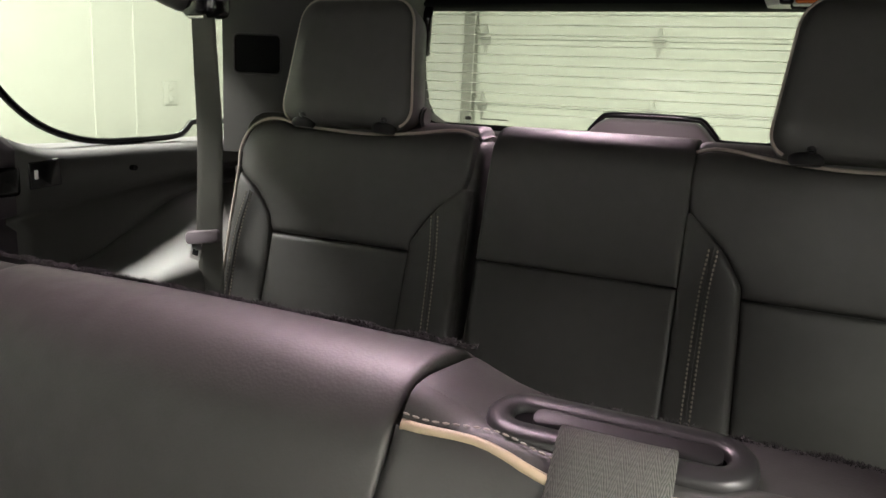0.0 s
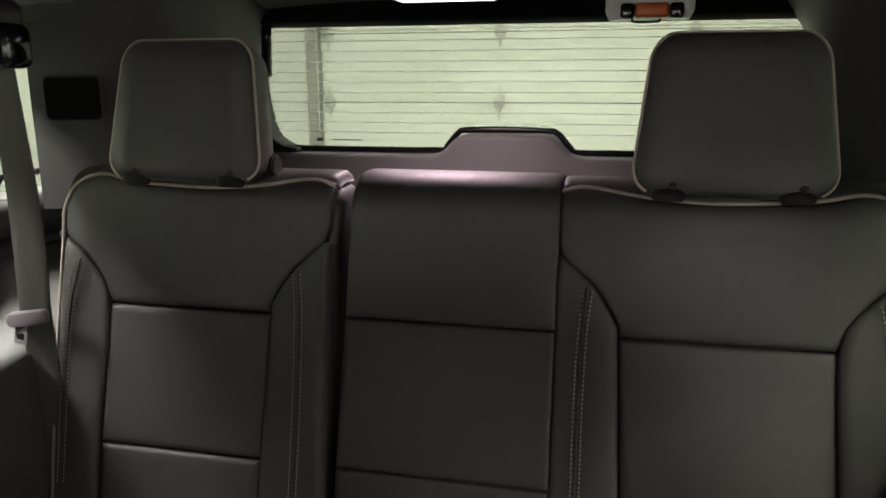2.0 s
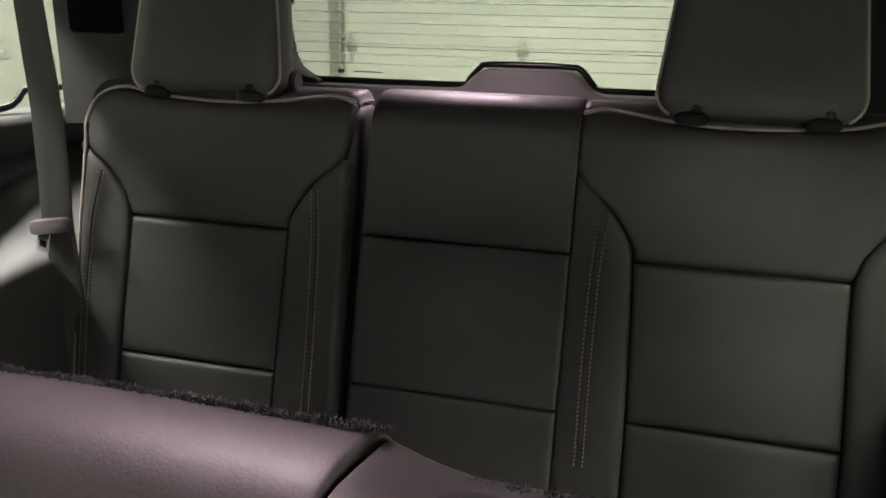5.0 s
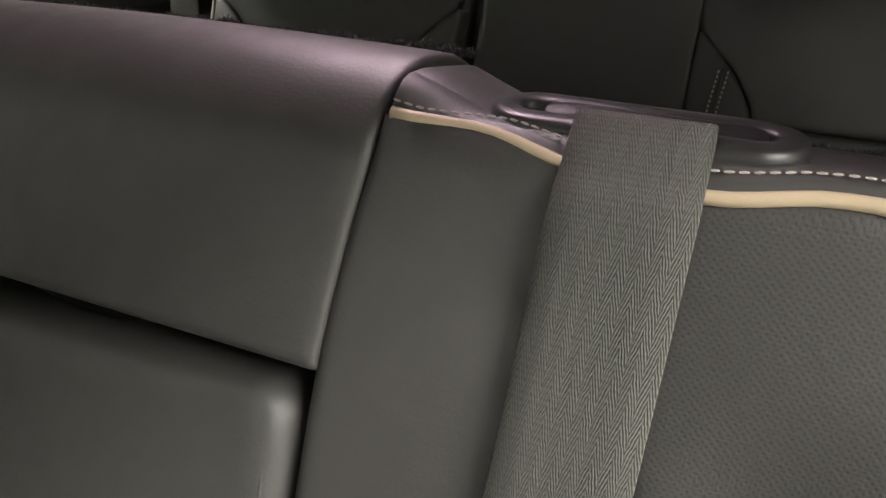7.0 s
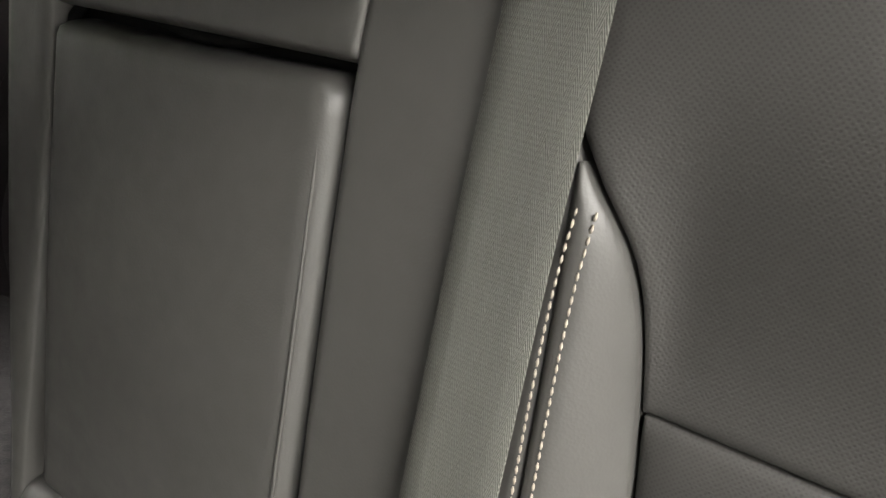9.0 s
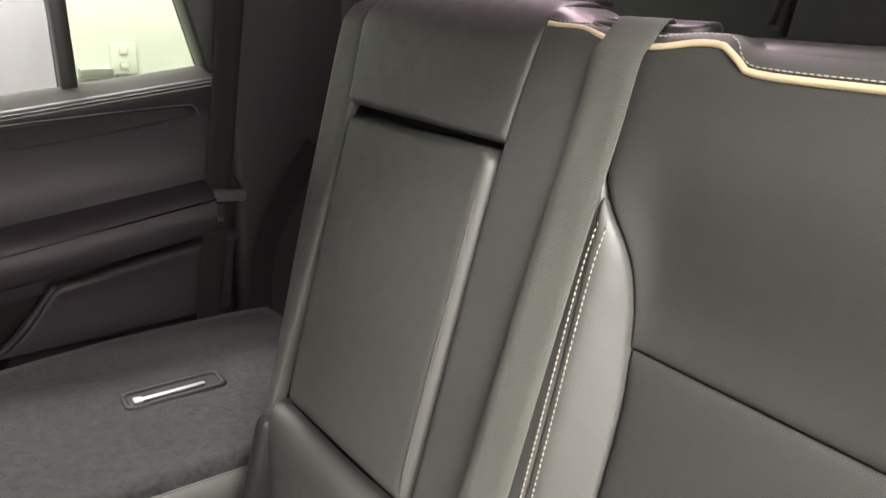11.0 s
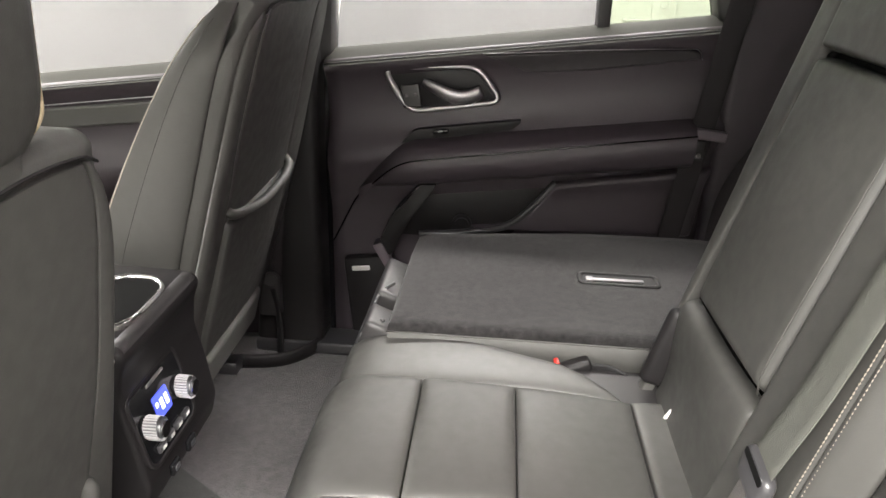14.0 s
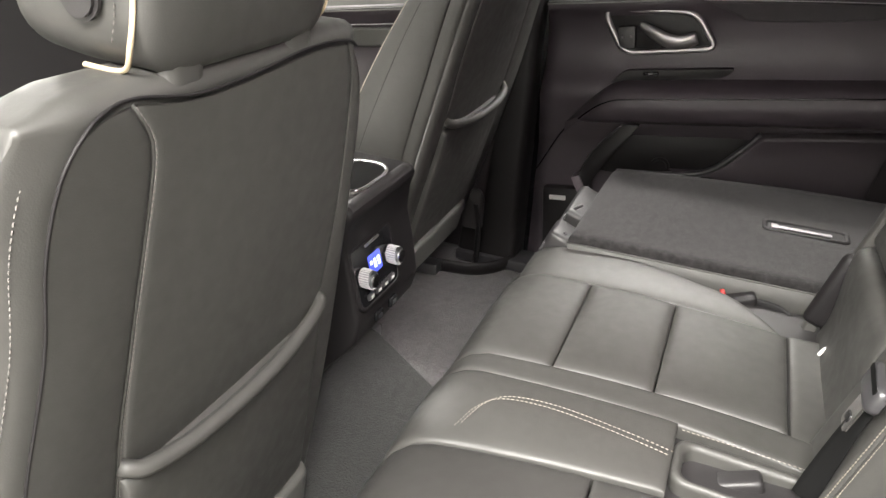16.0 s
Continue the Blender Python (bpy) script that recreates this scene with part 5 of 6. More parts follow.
pad("middle_strip", [(0.128, -0.37), (0.172, -0.37)], [(0.172, -0.37), (0.176, -0.1), (0.194, 0.13)], [(0.136, 0.13), (0.194, 0.13)], [(0.128, -0.37), (0.128, 0.0), (0.136, 0.13)], on_cushion, LEATHER, bench, T=0.017, r=0.010, n=12, m=30, drop="lrt")
pad("thigh_bolster", [(0.174, -0.37), (0.335, -0.37)], [(0.335, -0.37), (0.320, -0.28), (0.303, -0.1), (0.298, -0.055)], [(0.177, -0.055), (0.298, -0.055)], [(0.174, -0.37), (0.177, -0.055)], on_cushion, LEATHER, bench, T=0.02, r=0.014, dome=0.006, n=16, m=26)
pad("insert_panel", [(0.337, -0.37), (0.6, -0.37)], [(0.6, -0.37), (0.6, -0.13)], [(0.309, -0.13), (0.6, -0.13)], [(0.337, -0.37), (0.321, -0.27), (0.309, -0.13)], on_cushion, PERF, bench, T=0.018, r=0.014, dome=0.008)
pad("insert_panel", [(0.309, -0.127), (0.6, -0.127)], [(0.6, -0.127), (0.6, 0.14)], [(0.286, 0.14), (0.6, 0.14)], [(0.309, -0.127), (0.300, 0.0), (0.286, 0.14)], on_cushion, PERF, bench, T=0.018, r=0.014, dome=0.008)
pad("outer_bolster", [(0.602, -0.37), (0.68, -0.37)], [(0.68, -0.37), (0.68, 0.16)], [(0.602, 0.16), (0.68, 0.16)], [(0.602, -0.37), (0.602, 0.16)], on_cushion, LEATHER, bench, T=0.03, r=0.02, full="rb")
for off in (0.0, 0.008):
    stitching("stitching", [on_cushion(u - off * 0.9, v + off * 0.7, 0.0262) for u, v in line([(0.30, -0.292), (0.258, -0.280), (0.233, -0.256), (0.228, -0.2), (0.239, -0.12), (0.250, -0.058)], 60)], DARKTHREAD, bench, pitch=0.0055)
# buckle well between the places
bezel("buckle_well", [(a + 0.236, b + 0.03) for a, b in rounded(0.078, 0.17, 0.02, 6)], [(a + 0.238, b + 0.03) for a, b in rounded(0.055, 0.145, 0.015, 6)], lambda a, b, w: on_cushion(a, b, w + 0.014), LEATHER, bench, "stitched leather well for the buckles", 0.05, 0.005)
loft("well_floor", [[on_cushion(0.238 + a, 0.03 + b, w) for a, b in rounded(0.056, 0.146, 0.015, 6)] for w in (-0.03, -0.02)], GLOSSY, bench)
stitching("stitching", [on_cushion(0.192, v, 0.02) for v in np.linspace(-0.05, 0.11, 20)], DARKTHREAD, bench)
for x, y, z in ((0.223, 0.02, 0.394), (0.250, 0.07, 0.396)):
    box("buckle", (x, y, z), (0.026, 0.05, 0.022), PLASTIC, bench, 0.006, (18, 0, 10), "black seat-belt buckle")
box("bracket", (-0.158, 0.135, 0.465), (0.024, 0.07, 0.125), BLACKTRIM, bench, 0.012, (-15, 0, 0), "black recliner cover")
for bx, by, bz in ((-0.072, 0.112, 0.415), (0.176, 0.104, 0.447)):
    box("bumper_clip", (bx, by, bz), (0.004, 0.005, 0.017), WHITEPL, bench, 0.003, (-28, 0, 0), "small white plastic clip")

# red-button buckle between the seat parts
rb = thing("belt_buckle", "black seat-belt buckle with a red button", "buckle")
box("shell", (-0.205, 0.0, 0.396), (0.026, 0.052, 0.020), BLACKTRIM, rb, 0.006, (18, 0, 8))
box("button", (-0.203, -0.026, 0.401), (0.016, 0.008, 0.015), RED, rb, 0.002, (18, 0, 8), "red release button")
tube("strap", [(-0.205, 0.02, 0.398), (-0.2, 0.06, 0.396), (-0.18, 0.1, 0.375)], 0.010, BLACKWEB, rb, smooth_n=10, flat=0.35)

# middle belt: down the bench from its guide to the buckle
belt = thing("seat_belt", "grey woven seat belt running down the bench back", "seat belt")
pts, across = [], []
for v, w, u in ((0.585, 0.012, 0.2115), (0.562, 0.0165, 0.212), (0.548, 0.0175, 0.2124), (0.53, 0.0175, 0.2126), (0.48, 0.017, 0.2112), (0.4, 0.018, 0.2092), (0.3, 0.020, 0.2090), (0.2, 0.022, 0.2090), (0.14, 0.026, 0.2075), (0.10, 0.028, 0.205)):
    pts.append(fp2(u, v, w))
    across.append((1, 0, 0))
pts = [guide_at(0.002, -0.002, -0.006), guide_at(0.002, -0.005, -0.001), guide_at(0.0025, -0.0095, 0.0030), guide_at(0.003, -0.0165, 0.0018), guide_at(0.0032, -0.0245, -0.0042), guide_at(0.0032, -0.0320, -0.0115), fp2(0.2128, 0.530, 0.0185)] + pts[4:]
across = [(1, 0, 0)] * len(pts)
ribbon("webbing", pts, across, (0.0425, 0.0475), 0.0016, WEB, belt, n=110)
loft("tongue", [[fp2(0.207 + a * f, 0.098 + b * f - 0.1 * a, w) for a, b in rounded(0.058, 0.032, 0.010, 5)] for f, w in ((0.86, 0.020), (1.0, 0.024), (1.0, 0.031), (0.84, 0.035))], SATIN, belt, "dark grey plastic belt tongue")
loft("tongue_slot", [[fp2(0.207 + a, 0.106 + b - 0.1 * a, w) for a, b in rounded(0.048, 0.007, 0.003, 3)] for w in (0.032, 0.0356)], DARK, belt)
loft("tongue_plate", [[fp2(0.203 + a, 0.062 + b - 0.1 * a, w) for a, b in rounded(0.026, 0.044, 0.004, 3)] for w in (0.026, 0.029)], CHROME, belt, "chrome latch plate")
loft("plate_hole", [[fp2(0.202 + a, 0.052 + b, w) for a, b in rounded(0.013, 0.010, 0.002, 3)] for w in (0.027, 0.0297)], GLOSSY, belt)
ribbon("lower_strap", [fp2(0.208, 0.098, 0.022), fp2(0.214, 0.05, 0.024), fp2(0.222, 0.0, 0.024), fp2(0.228, -0.05, 0.022)], [(1, 0.2, 0.2), (0.8, 0.5, 0.2), (0.6, 0.8, 0.1), (0.6, 0.8, 0)], 0.026, 0.0016, DARK, belt)

# ---- second row: the folded narrow seat ----
fold = thing("folded_rear_seat", "folded rear seat with a dark carpeted back", "car seat")
ol = [(-0.225, -0.29), (-0.56, -0.285), (-0.598, -0.27), (-0.615, -0.235), (-0.655, 0.0), (-0.665, 0.1), (-0.66, 0.31), (-0.6, 0.335), (-0.23, 0.335), (-0.222, 0.3)]
o = line(ol + [ol[0]], 64)[:-1]
cx_, cy_ = o.mean(0)


def shrink(s):
    out = []
    for i, (x, y) in enumerate(o):
        a, b = o[i - 1], o[(i + 1) % len(o)]
        t = (b - a) / np.linalg.norm(b - a)
        out.append((x + t[1] * s, y - t[0] * s))
    return out


sign = -1 if np.linalg.norm(np.array(shrink(0.01)) - (cx_, cy_), axis=1).mean() > np.linalg.norm(o - (cx_, cy_), axis=1).mean() else 1
tz = lambda y: 0.44  # noqa: E731
loft("carpet_back", [[(x, y, tz(y) + dz_) for x, y in shrink(s * sign)] for s, dz_ in ((0.0, -0.014), (0.0, -0.008), (0.002, -0.003), (0.006, 0.0))] + [[(x + (cx_ - x) * f, y + (cy_ - y) * f, tz(y) + 0.003 * f) for x, y in shrink(0.006 * sign)] for f in (0.1, 0.3, 0.6, 0.99)], CARPET, fold, "dark carpet on the folded back")
loft("leather_side", [[(x, y, tz(y) + dz_) for x, y in shrink(s * sign)] for s, dz_ in ((0.03, -0.15), (0.008, -0.13), (0.0, -0.10), (-0.002, -0.05), (0.0, -0.016), (0.004, -0.012))], LEATHER, fold, caps=False)
tube("edge_piping", [(x, y, tz(y) - 0.014) for x, y in shrink(-0.0005 * sign)], 0.0016, LEATHER, fold, closed=True)
box("cushion", (-0.44, 0.0, 0.24), (0.44, 0.56, 0.1), LEATHER, fold, 0.02)
lt = bezel("release_bezel", [(-0.43 + a, 0.092 + b) for a, b in rounded(0.05, 0.145, 0.012, 4)], [(-0.43 + a, 0.092 + b) for a, b in rounded(0.036, 0.128, 0.008, 4)], lambda a, b, w: (a, b, 0.4455 + w), BLACKTRIM, fold, "black bezel of the release lever", 0.012, 0.0015)
loft("release_well", [[(-0.43 + a, 0.092 + b, z) for a, b in rounded(0.037, 0.129, 0.008, 4)] for z in (0.435, 0.4432)], BLACKTRIM, fold)
box("release_lever", (-0.424, 0.085, 0.4452), (0.008, 0.10, 0.004), SILVER, lt, 0.0015)
box("lever_mark", (-0.424, 0.040, 0.4455), (0.016, 0.012, 0.004), SILVER, lt, 0.001)
for x, w, z in ((-0.27, 0.07, 0.395), (-0.43, 0.15, 0.39)):
    hb = box("hinge_cover", (x, -0.316, z), (w, 0.05, 0.07), PLASTIC, fold, 0.010, (-22, 0, 0), "dark grey ribbed hinge cover at the folded seat's front")
    for k in (-0.36, -0.12, 0.12, 0.36):
        rod("rib", (x + k * w, -0.342, z - 0.02), (x + k * w, -0.318, z + 0.037), 0.004, TRIMGREY, hb, bevel=0.001)
box("hinge_plate", (-0.262, -0.338, 0.402), (0.05, 0.004, 0.02), STEEL, fold, 0.001, (-22, 0, 0))
tube("hinge_wire", [(-0.25, -0.30, 0.43), (-0.29, -0.325, 0.415), (-0.36, -0.325, 0.42), (-0.38, -0.3, 0.435)], 0.003, SATIN, fold, smooth_n=16)
box("base_bracket", (-0.27, -0.31, 0.31), (0.09, 0.05, 0.09), STEEL, fold, 0.008)

# ---- front seats and console ----
def front_seat(name, cx, y0, dzz, lean, sx, label):
    """A front seat seen from behind; sx: the side of its outer edge."""
    s = thing(name, label, "car seat", "front seats")
    F = Profile(y0, 0.25 + dzz, lean, 0.6, 0.016, 0.03, 1)
    pl = lambda u, v, w: (cx + sx * u, *F.at(v, w))  # noqa: E731
    outer = [(0.24, -0.1), (0.25, 0.1), (0.25, 0.24), (0.24, 0.334), (0.212, 0.445), (0.203, 0.52), (0.188, 0.57), (0.168, 0.597)]
    inner = [(-0.205, -0.1), (-0.222, 0.1), (-0.23, 0.25), (-0.23, 0.45), (-0.226, 0.52), (-0.212, 0.565), (-0.19, 0.597)]
    seam = [(0.15, -0.1), (0.158, 0.1), (0.150, 0.285), (0.131, 0.4), (0.112, 0.5), (0.103, 0.552), (0.104, 0.58), (0.12, 0.606)]

    def edge(pts, v):
        return float(np.interp(v, [p[1] for p in pts], [p[0] for p in pts]))

    vs = list(np.linspace(-0.1, 0.6, 15)) + list(np.linspace(0.6, F.total, 12))[1:]
    loops = []
    for q, wi, out in ((-1, 0.05, 0.011), (-1, 0.03, 0.010), (-1, 0.012, 0.007), (-1, 0.004, 0.002), (-0.9, 0.0, 0), (0, 0.0, 0), (0.9, 0.0, 0), (1, 0.004, 0.004), (1, 0.014, 0.018), (1, 0.034, 0.03), (1, 0.06, 0.034)):
        wide_at = lambda v: (edge(outer, v) + out) * q if q > 0 else -(edge(inner, v) - out) * q  # noqa: E731
        shallow = min(wi, 0.010 + 0.1 * max(0.0, wi - 0.01))  # less deep than the top roll's radius
        loop = [pl(wide_at(min(v, 0.597)), v, -float(np.interp(v, (0.42, 0.58), (wi, shallow))) - float(np.interp(v, (0.585, 0.603), (0.004, -0.004)))) for v in vs]
        y1, z1 = F.at(-0.1, -wi)
        yt, zt = loop[-1][1], loop[-1][2]
        for k in np.linspace(0, 1, 8)[1:]:
            bul = 0.055 * math.sin(k * math.pi) ** 0.6
            loop.append((cx + sx * wide_at(0.58 - 0.68 * k), yt + (y1 - 0.15 + wi - yt) * k - bul, zt + (z1 - zt) * k))
        loops.append(loop)
    for end in (0, -1):
        mid = (np.array(loops[end][7]) + np.array(loops[end][len(vs) + 3])) / 2 + np.array([sx * (0.006 if end else -0.006), 0, 0])
        closing = [[tuple(np.array(p) * (1 - k) + mid * k) for p in loops[end]] for k in (0.12, 0.4, 0.75, 0.98)]
        loops = loops + closing if end else closing[::-1] + loops
    loft("backrest_core", loops, LEATHER, s)
    pad("back_panel", [(-0.17, 0.26), (0.151, 0.26)], [(0.151, 0.26)] + seam[3:], [(-0.168, 0.600), (-0.1, 0.603), (0.0, 0.598), (0.06, 0.598), (0.12, 0.606)], [(-0.17, 0.26), (-0.19, 0.4), (-0.190, 0.52), (-0.184, 0.57), (-0.168, 0.600)], pl, LEATHER, s, T=0.006, r=0.005, dome=0.004, drop="lrb", sink=0.003, cut=0.002)
    pad("side_panel", [(0.153, -0.08), (0.236, -0.08)], [(0.236, -0.08)] + outer[1:], [(0.123, 0.606), (0.15, 0.604), (0.168, 0.597)], [(0.153, -0.08)] + [(u + 0.003, v) for u, v in seam[1:7]] + [(0.123, 0.606)], pl, LEATHER, s, T=0.006, r=0.007, dome=0.003, n=16, m=30, drop="lb", sink=0.003)
    pad("side_panel", [(-0.2, -0.08), (-0.173, -0.08)], [(-0.173, -0.08), (-0.173, 0.26), (-0.193, 0.4), (-0.193, 0.52), (-0.187, 0.57), (-0.171, 0.600)], [(-0.189, 0.596), (-0.171, 0.600)], [(-0.2, -0.08)] + inner[1:6] + [(-0.189, 0.596)], pl, LEATHER, s, T=0.006, r=0.020, n=14, m=28, drop="lr", full="l", sink=0.008, cut=0.0015)
    pk = pad("map_pocket", [(-0.165, 0.0), (0.150, 0.0)], [(0.150, 0.0), (0.153, 0.15), (0.150, 0.272)], [(-0.17, 0.272), (0.0, 0.268), (0.150, 0.272)], [(-0.165, 0.0), (-0.17, 0.272)], pl, LEATHER, s, T=0.016, r=0.014, dome=0.010, label="leather map pocket with a rolled rim", full="t")
    tube("pocket_rim", [pl(u, v, w) for u, v, w in line([(-0.171, 0.288, 0.003), (-0.155, 0.282, 0.015), (-0.06, 0.273, 0.027), (0.06, 0.272, 0.027), (0.132, 0.279, 0.018), (0.150, 0.286, 0.003)], 40)], 0.0085, LEATHER, pk)
    tube("edge_seam", [pl(u, v, 0.0050) for u, v in line(outer + [(0.15, 0.606), (0.12, 0.609), (0.06, 0.601), (0.0, 0.601), (-0.1, 0.606), (-0.168, 0.603), (-0.188, 0.595)], 120)], 0.0014, BLACKTRIM, s)
    stitching("stitching", [pl(u + 0.012, v, -0.012) for u, v in line(outer, 70)], DIMTHREAD, s, thick=0.0008)
    stitching("stitching", [pl(u + 0.0015, v, 0.006) for u, v in line(seam, 60)], DIMTHREAD, s, thick=0.0006)
    tube("panel_seam", [pl(u + 0.0015, v, 0.003) for u, v in line(seam, 60)], 0.0016, LEATHER, s)
    pad("kick_panel", [(-0.19, -0.1), (0.17, -0.1)], [(0.17, -0.1), (0.16, -0.005)], [(-0.185, -0.005), (0.16, -0.005)], [(-0.19, -0.1), (-0.185, -0.005)], pl, GREYTRIM, s, T=0.02, r=0.014, label="pale grey kick panel", full="lrbt")
    y1, z1 = F.at(-0.1, -0.03)
    yt, zt = F.at(F.total, -0.006)

    def flank(v, share, out=0.0):
        """A point on the inner flank: share runs from its rear edge to its front one."""
        yb, zb = F.at(v, -0.03)
        k = max(0.0, (zt - zb) / (zt - z1))
        front = yt + (y1 - 0.12 - yt) * k - 0.055 * math.sin(k * math.pi) ** 0.6
        swell = 0.016 * math.sin(math.pi * min(1, max(0, share))) ** 0.5 * math.sin(math.pi * min(1, max(0, (v + 0.12) / 0.74))) ** 0.4
        return (cx + sx * (edge(inner, v) - 0.0105 - swell - out), yb + (front - yb) * share, zb)

    sheet("side_cover", [[flank(v, q) for q in (1 - np.cos(np.linspace(0, np.pi, 22))) / 2] for v in np.linspace(-0.09, 0.6, 36)], LEATHER, s, "smooth leather flank of the backrest")
    for share, mat, rad in ((0.62, LEATHER, 0.0008), (0.97, GREYPIPE, 0.0011)):
        tube("side_seam", [flank(v, share) for v in np.linspace(0.0, 0.58, 30)], rad, mat, s)
    # cushion and base
    yb, zb = F.at(-0.05)
    box("seat_cushion", (cx, yb - 0.27, 0.27 + dzz), (0.46, 0.5, 0.13), LEATHER, s, 0.03)
    box("seat_base", (cx, yb - 0.26, 0.17 + dzz / 2), (0.4, 0.42, 0.12), PLASTIC, s, 0.01)
    for k in (-0.17, 0.17):
        box("seat_rail", (cx + k, yb - 0.29, 0.10), (0.04, 0.5, 0.03), STEEL, s, 0.004)
    yt, zt = F.at(0.6)[0], F.at(0.655)[1]
    head_restraint(s, cx - sx * 0.012, yt - 0.109, zt + 0.008, 0.256, 0.2, 0.115, 0.12, PIPING, top=0.86, posts=0.15, pipe_r=0.0021, back_piping=True, radius=0.05)
    return s


front_seat("driver_seat", 0.43, -0.544, -0.012, 0.16, 1, "black leather front seat with a map pocket, tan piping")
front_seat("passenger_seat", -0.43, -0.626, 0.07, 0.28, -1, "black leather front seat, reclined, with a map pocket")

con = thing("center_console", "black centre console with rear climate panel and cup holder", "console")
prof = [(-0.70, 0.12), (-0.645, 0.2), (-0.575, 0.29), (-0.53, 0.34), (-0.522, 0.375), (-0.530, 0.43), (-0.542, 0.49), (-0.538, 0.53), (-0.528, 0.554), (-0.536, 0.566), (-0.56, 0.569), (-0.70, 0.572), (-1.2, 0.6), (-1.2, 0.12)]
prism("body", prof, -0.108, 0.108, 0, BLACKTRIM, con, 0.008, "", 3)


def on_console(a, b, w):
    return (a, -0.535 - 0.235 * (b - 0.45) + w, b)


bezel("climate_surround", [(a + 0.034, b + 0.447) for a, b in rounded(0.134, 0.105, 0.018, 5)], [(a + 0.034, b + 0.447) for a, b in rounded(0.122, 0.093, 0.014, 5)], lambda a, b, w: on_console(a, b, w + 0.004), BLACKTRIM, con, "", 0.01, 0.0015)
loft("climate_panel", [[on_console(a + 0.034, b + 0.447, w) for a, b in rounded(0.124, 0.095, 0.014, 5)] for w in (-0.004, 0.003)], GLOSSY, con, "gloss black climate panel")
for x in (-0.010, 0.078):
    k = rod("knob", on_console(x, 0.447, 0.002), on_console(x, 0.447, 0.026), 0.0138, STEEL, con, "ribbed chrome knob", 28, 0.003)
    for i in range(24):
        a = 2 * math.pi * i / 24
        rod("ridge", on_console(x + 0.0138 * math.cos(a), 0.447 + 0.0138 * math.sin(a), 0.006), on_console(x + 0.0138 * math.cos(a), 0.447 + 0.0138 * math.sin(a), 0.022), 0.0013, KNOB, k, sides=5)
    rod("cap", on_console(x, 0.447, 0.024), on_console(x, 0.447, 0.0275), 0.0105, CHROME, k)
scr = loft("screen", [[on_console(a + 0.034, b + 0.452, w) for a, b in rounded(0.036, 0.03, 0.002, 2)] for w in (0.002, 0.0045)], DISPLAY, con, "lit blue display")
for x, z, w_, h_ in ((0.024, 0.452, 0.007, 0.014), (0.036, 0.452, 0.007, 0.014), (0.047, 0.456, 0.006, 0.006)):
    loft("figure", [[on_console(a + x, b + z, w) for a, b in rounded(w_, h_, 0.001, 2)] for w in (0.0045, 0.0052)], DISPLAYW, scr)
for x in (0.0, 0.022, 0.045, 0.068):
    box("key", on_console(x, 0.412, 0.005), (0.018, 0.006, 0.010), SATIN, con, 0.002)
    box("key_mark", on_console(x, 0.412, 0.0085), (0.008, 0.001, 0.004), WHITEPL, con, 0)
box("vent_line", on_console(0.034, 0.487, 0.006), (0.045, 0.003, 0.005), SILVER, con, 0.002)
for x in (0.01, 0.058):
    box("usb_port", on_console(x, 0.375, 0.004), (0.022, 0.006, 0.016), GLOSSY, con, 0.002)
    box("port_lip", on_console(x, 0.375, 0.0075), (0.012, 0.002, 0.007), STEEL, con, 0.001)
rod("round_disc", (0.106, -0.548, 0.556), (0.1092, -0.548, 0.556), 0.009, WHITEPL, con, "small round white disc", 20)
bezel("cup_ring", [(a + 0.006, b - 0.592) for a, b in rounded(0.150, 0.100, 0.049, 8)], [(a + 0.006, b - 0.592) for a, b in rounded(0.137, 0.087, 0.0425, 8)], lambda a, b, w: (a, b, 0.5755 + w), CHROME, con, "chrome cup-holder rim", 0.02, 0.002)
# no hollow here: a near-flush black plug imitates the cup's shaded inside
loft("cup_shade_plug", [[(a + 0.006, b - 0.592, z) for a, b in rounded(0.139, 0.089, 0.0435, 8)] for z in (0.55, 0.572)], DARK, con)
pad("rear_lip", [(-0.1, -0.552), (0.1, -0.552)], [(0.1, -0.552), (0.1, -0.532)], [(-0.1, -0.532), (0.1, -0.532)], [(-0.1, -0.552), (-0.1, -0.532)], lambda u, v, w: (u, v, 0.566 + w), PLASTIC, con, T=0.004, r=0.006, n=10, m=6, full="lrbt")

# belts at the pillars
def hung_belt(name, label, x, y, z0, z1, z2, lean_y, mat, wide=(0, 1, 0), w=0.047):
    b = thing(name, label, "seat belt")
    ribbon("webbing", [(x + 0.03, y + lean_y * 1.6, z0), (x + 0.012, y + lean_y * 0.9, (z0 + z1) / 2 + 0.05), (x, y, z1), (x - 0.005, y - 0.03, (z1 + z2) / 2), (x - 0.01, y - 0.05, z2)], [wide] * 5, w, 0.0016, mat, b)
    return b


b2 = hung_belt("seat_belt", "black seat belt hanging on the rear door pillar", -0.745, 0.278, 1.25, 0.63, 0.2, 0.05, DARKWEB)
box("tongue", (-0.738, 0.286, 0.640), (0.018, 0.084, 0.022), MAUVE, b2, 0.005, (-6, 0, 0), "plastic belt tongue")
box("tongue_plate", (-0.738, 0.276, 0.605), (0.004, 0.024, 0.042), PLASTIC, b2, 0.002)
box("tongue_slot", (-0.735, 0.276, 0.596), (0.002, 0.014, 0.012), CHROME, b2, 0.001)
ribbon("rear_strap", [(-0.7, 0.33, 0.30), (-0.715, 0.345, 0.5), (-0.722, 0.40, 0.62), (-0.725, 0.47, 0.72)], [(0.2, 1, 0)] * 4, 0.045, 0.0016, DARKWEB, b2)

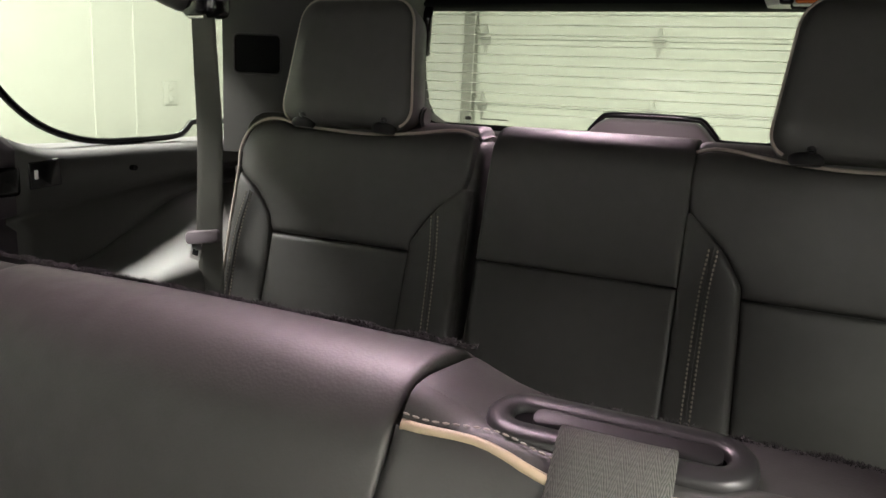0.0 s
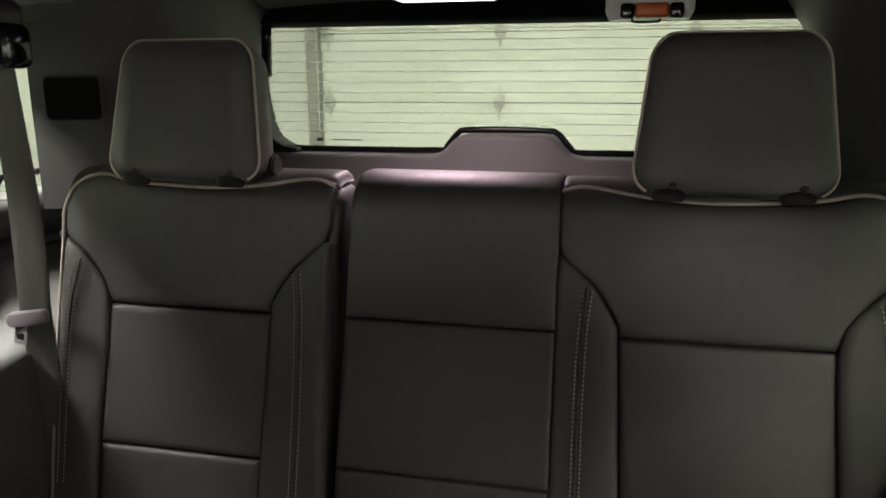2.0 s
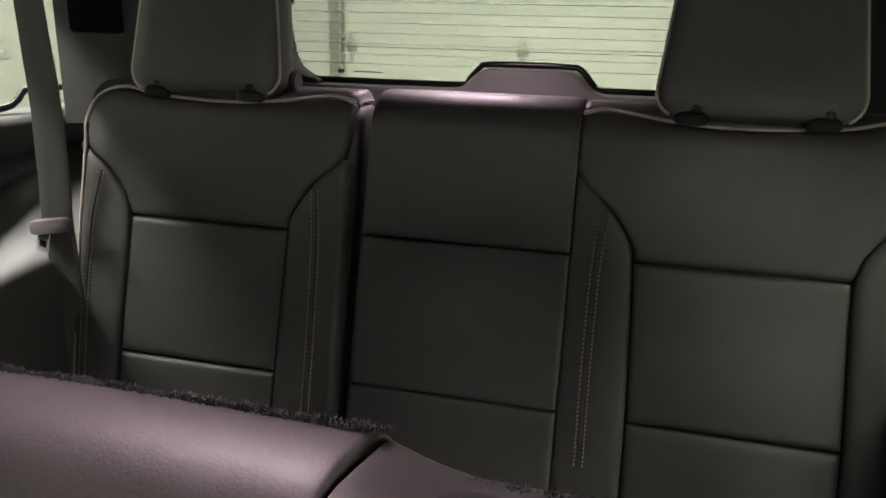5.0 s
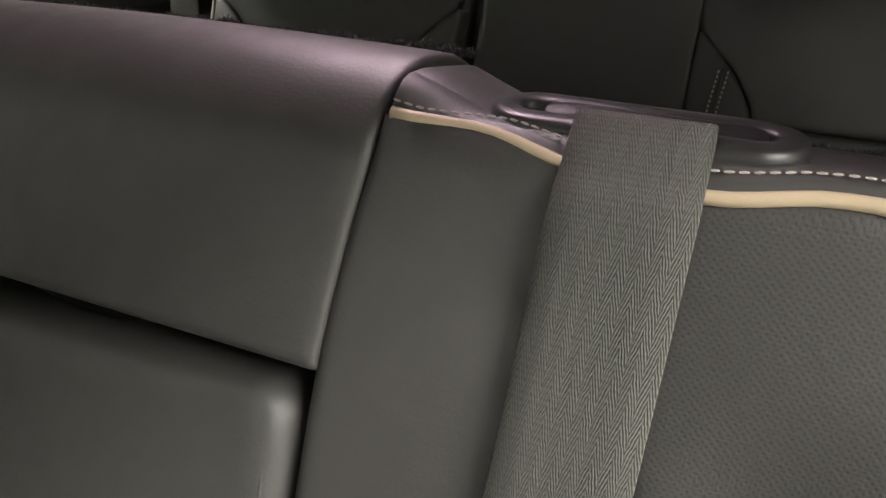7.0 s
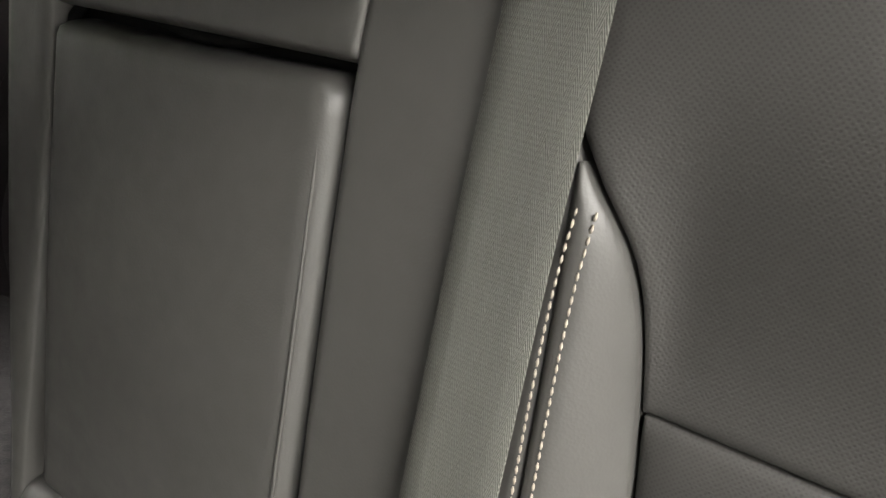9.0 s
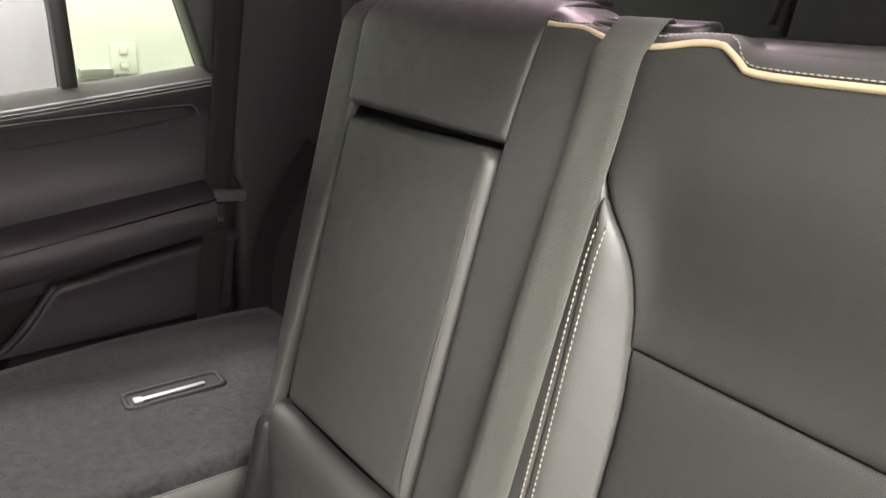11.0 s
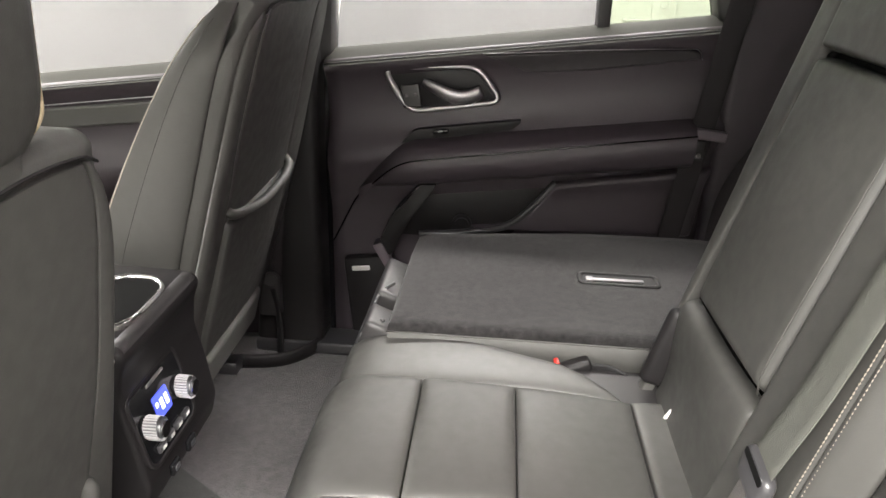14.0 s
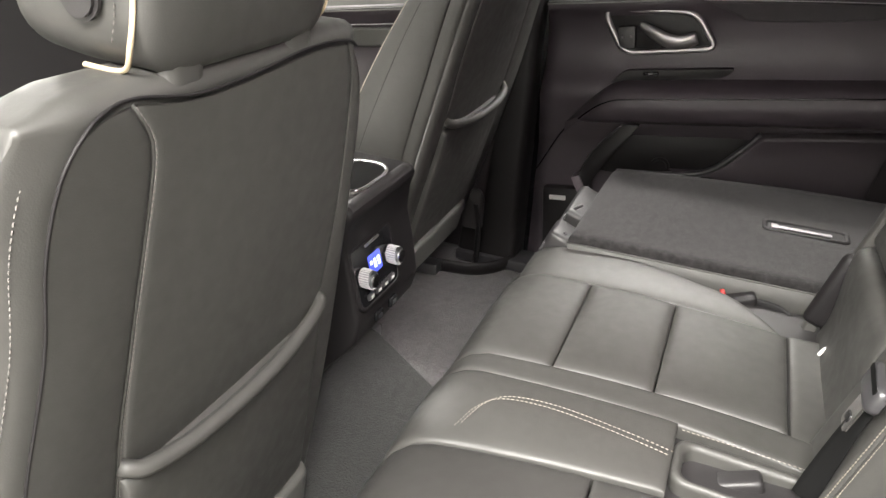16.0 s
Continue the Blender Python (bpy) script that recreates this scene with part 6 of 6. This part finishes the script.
b3 = thing("seat_belt", "grey seat belt hanging beside the third-row seat", "seat belt")
ribbon("webbing", [(-0.592, 0.955, 1.21), (-0.587, 0.955, 1.12), (-0.584, 0.957, 1.03), (-0.585, 0.957, 0.93), (-0.588, 0.957, 0.86), (-0.588, 0.96, 0.78), (-0.586, 0.96, 0.6)], [(1, 0.05, 0), (1, 0.05, 0), (1, 0.15, 0), (1, 0.3, 0), (0.9, 0.2, 0), (0.8, 0.3, 0), (0.8, 0.3, 0)], 0.046, 0.0016, WEB, b3)
loft("tongue", [[(-0.589 + a * f, 0.944 - w, 0.856 + b * f + 0.16 * a) for a, b in rounded(0.068, 0.022, 0.009, 5)] for f, w in ((0.85, -0.006), (1.0, -0.002), (1.0, 0.006), (0.85, 0.010))], MAUVE, b3, "grey plastic belt tongue")
box("tongue_plate", (-0.603, 0.942, 0.832), (0.022, 0.003, 0.034), CHROME, b3, 0.001, (0, 12, 0))
box("plate_hole", (-0.604, 0.9405, 0.828), (0.011, 0.003, 0.010), GLOSSY, b3, 0.001, (0, 12, 0))
box("anchor", (-0.595, 0.965, 1.235), (0.07, 0.05, 0.06), GLOSSY, b3, 0.014)
rod("anchor_pin", (-0.60, 0.935, 1.205), (-0.57, 0.935, 1.205), 0.004, CHROME, b3)
box("guide_cover", (-0.655, 0.97, 1.27), (0.12, 0.1, 0.09), PLASTIC, b3, 0.02, (0, 20, 0))
b4 = thing("seat_belt", "black front belt strap with its lower anchor", "seat belt")
ribbon("webbing", [(-0.7, -0.60, 1.2), (-0.69, -0.60, 0.6), (-0.66, -0.62, 0.2)], [(0.2, 1, 0)] * 3, 0.047, 0.0016, DARKWEB, b4)
box("anchor", (-0.665, -0.62, 0.25), (0.03, 0.05, 0.1), PLASTIC, b4, 0.008)
rod("anchor_bolt", (-0.66, -0.615, 0.294), (-0.645, -0.61, 0.294), 0.017, PLASTIC, b4, bevel=0.004)
tube("anchor_strap", [(-0.65, -0.61, 0.27), (-0.652, -0.6, 0.2), (-0.65, -0.6, 0.1)], 0.014, BLACKWEB, b4, smooth_n=12, flat=0.3)
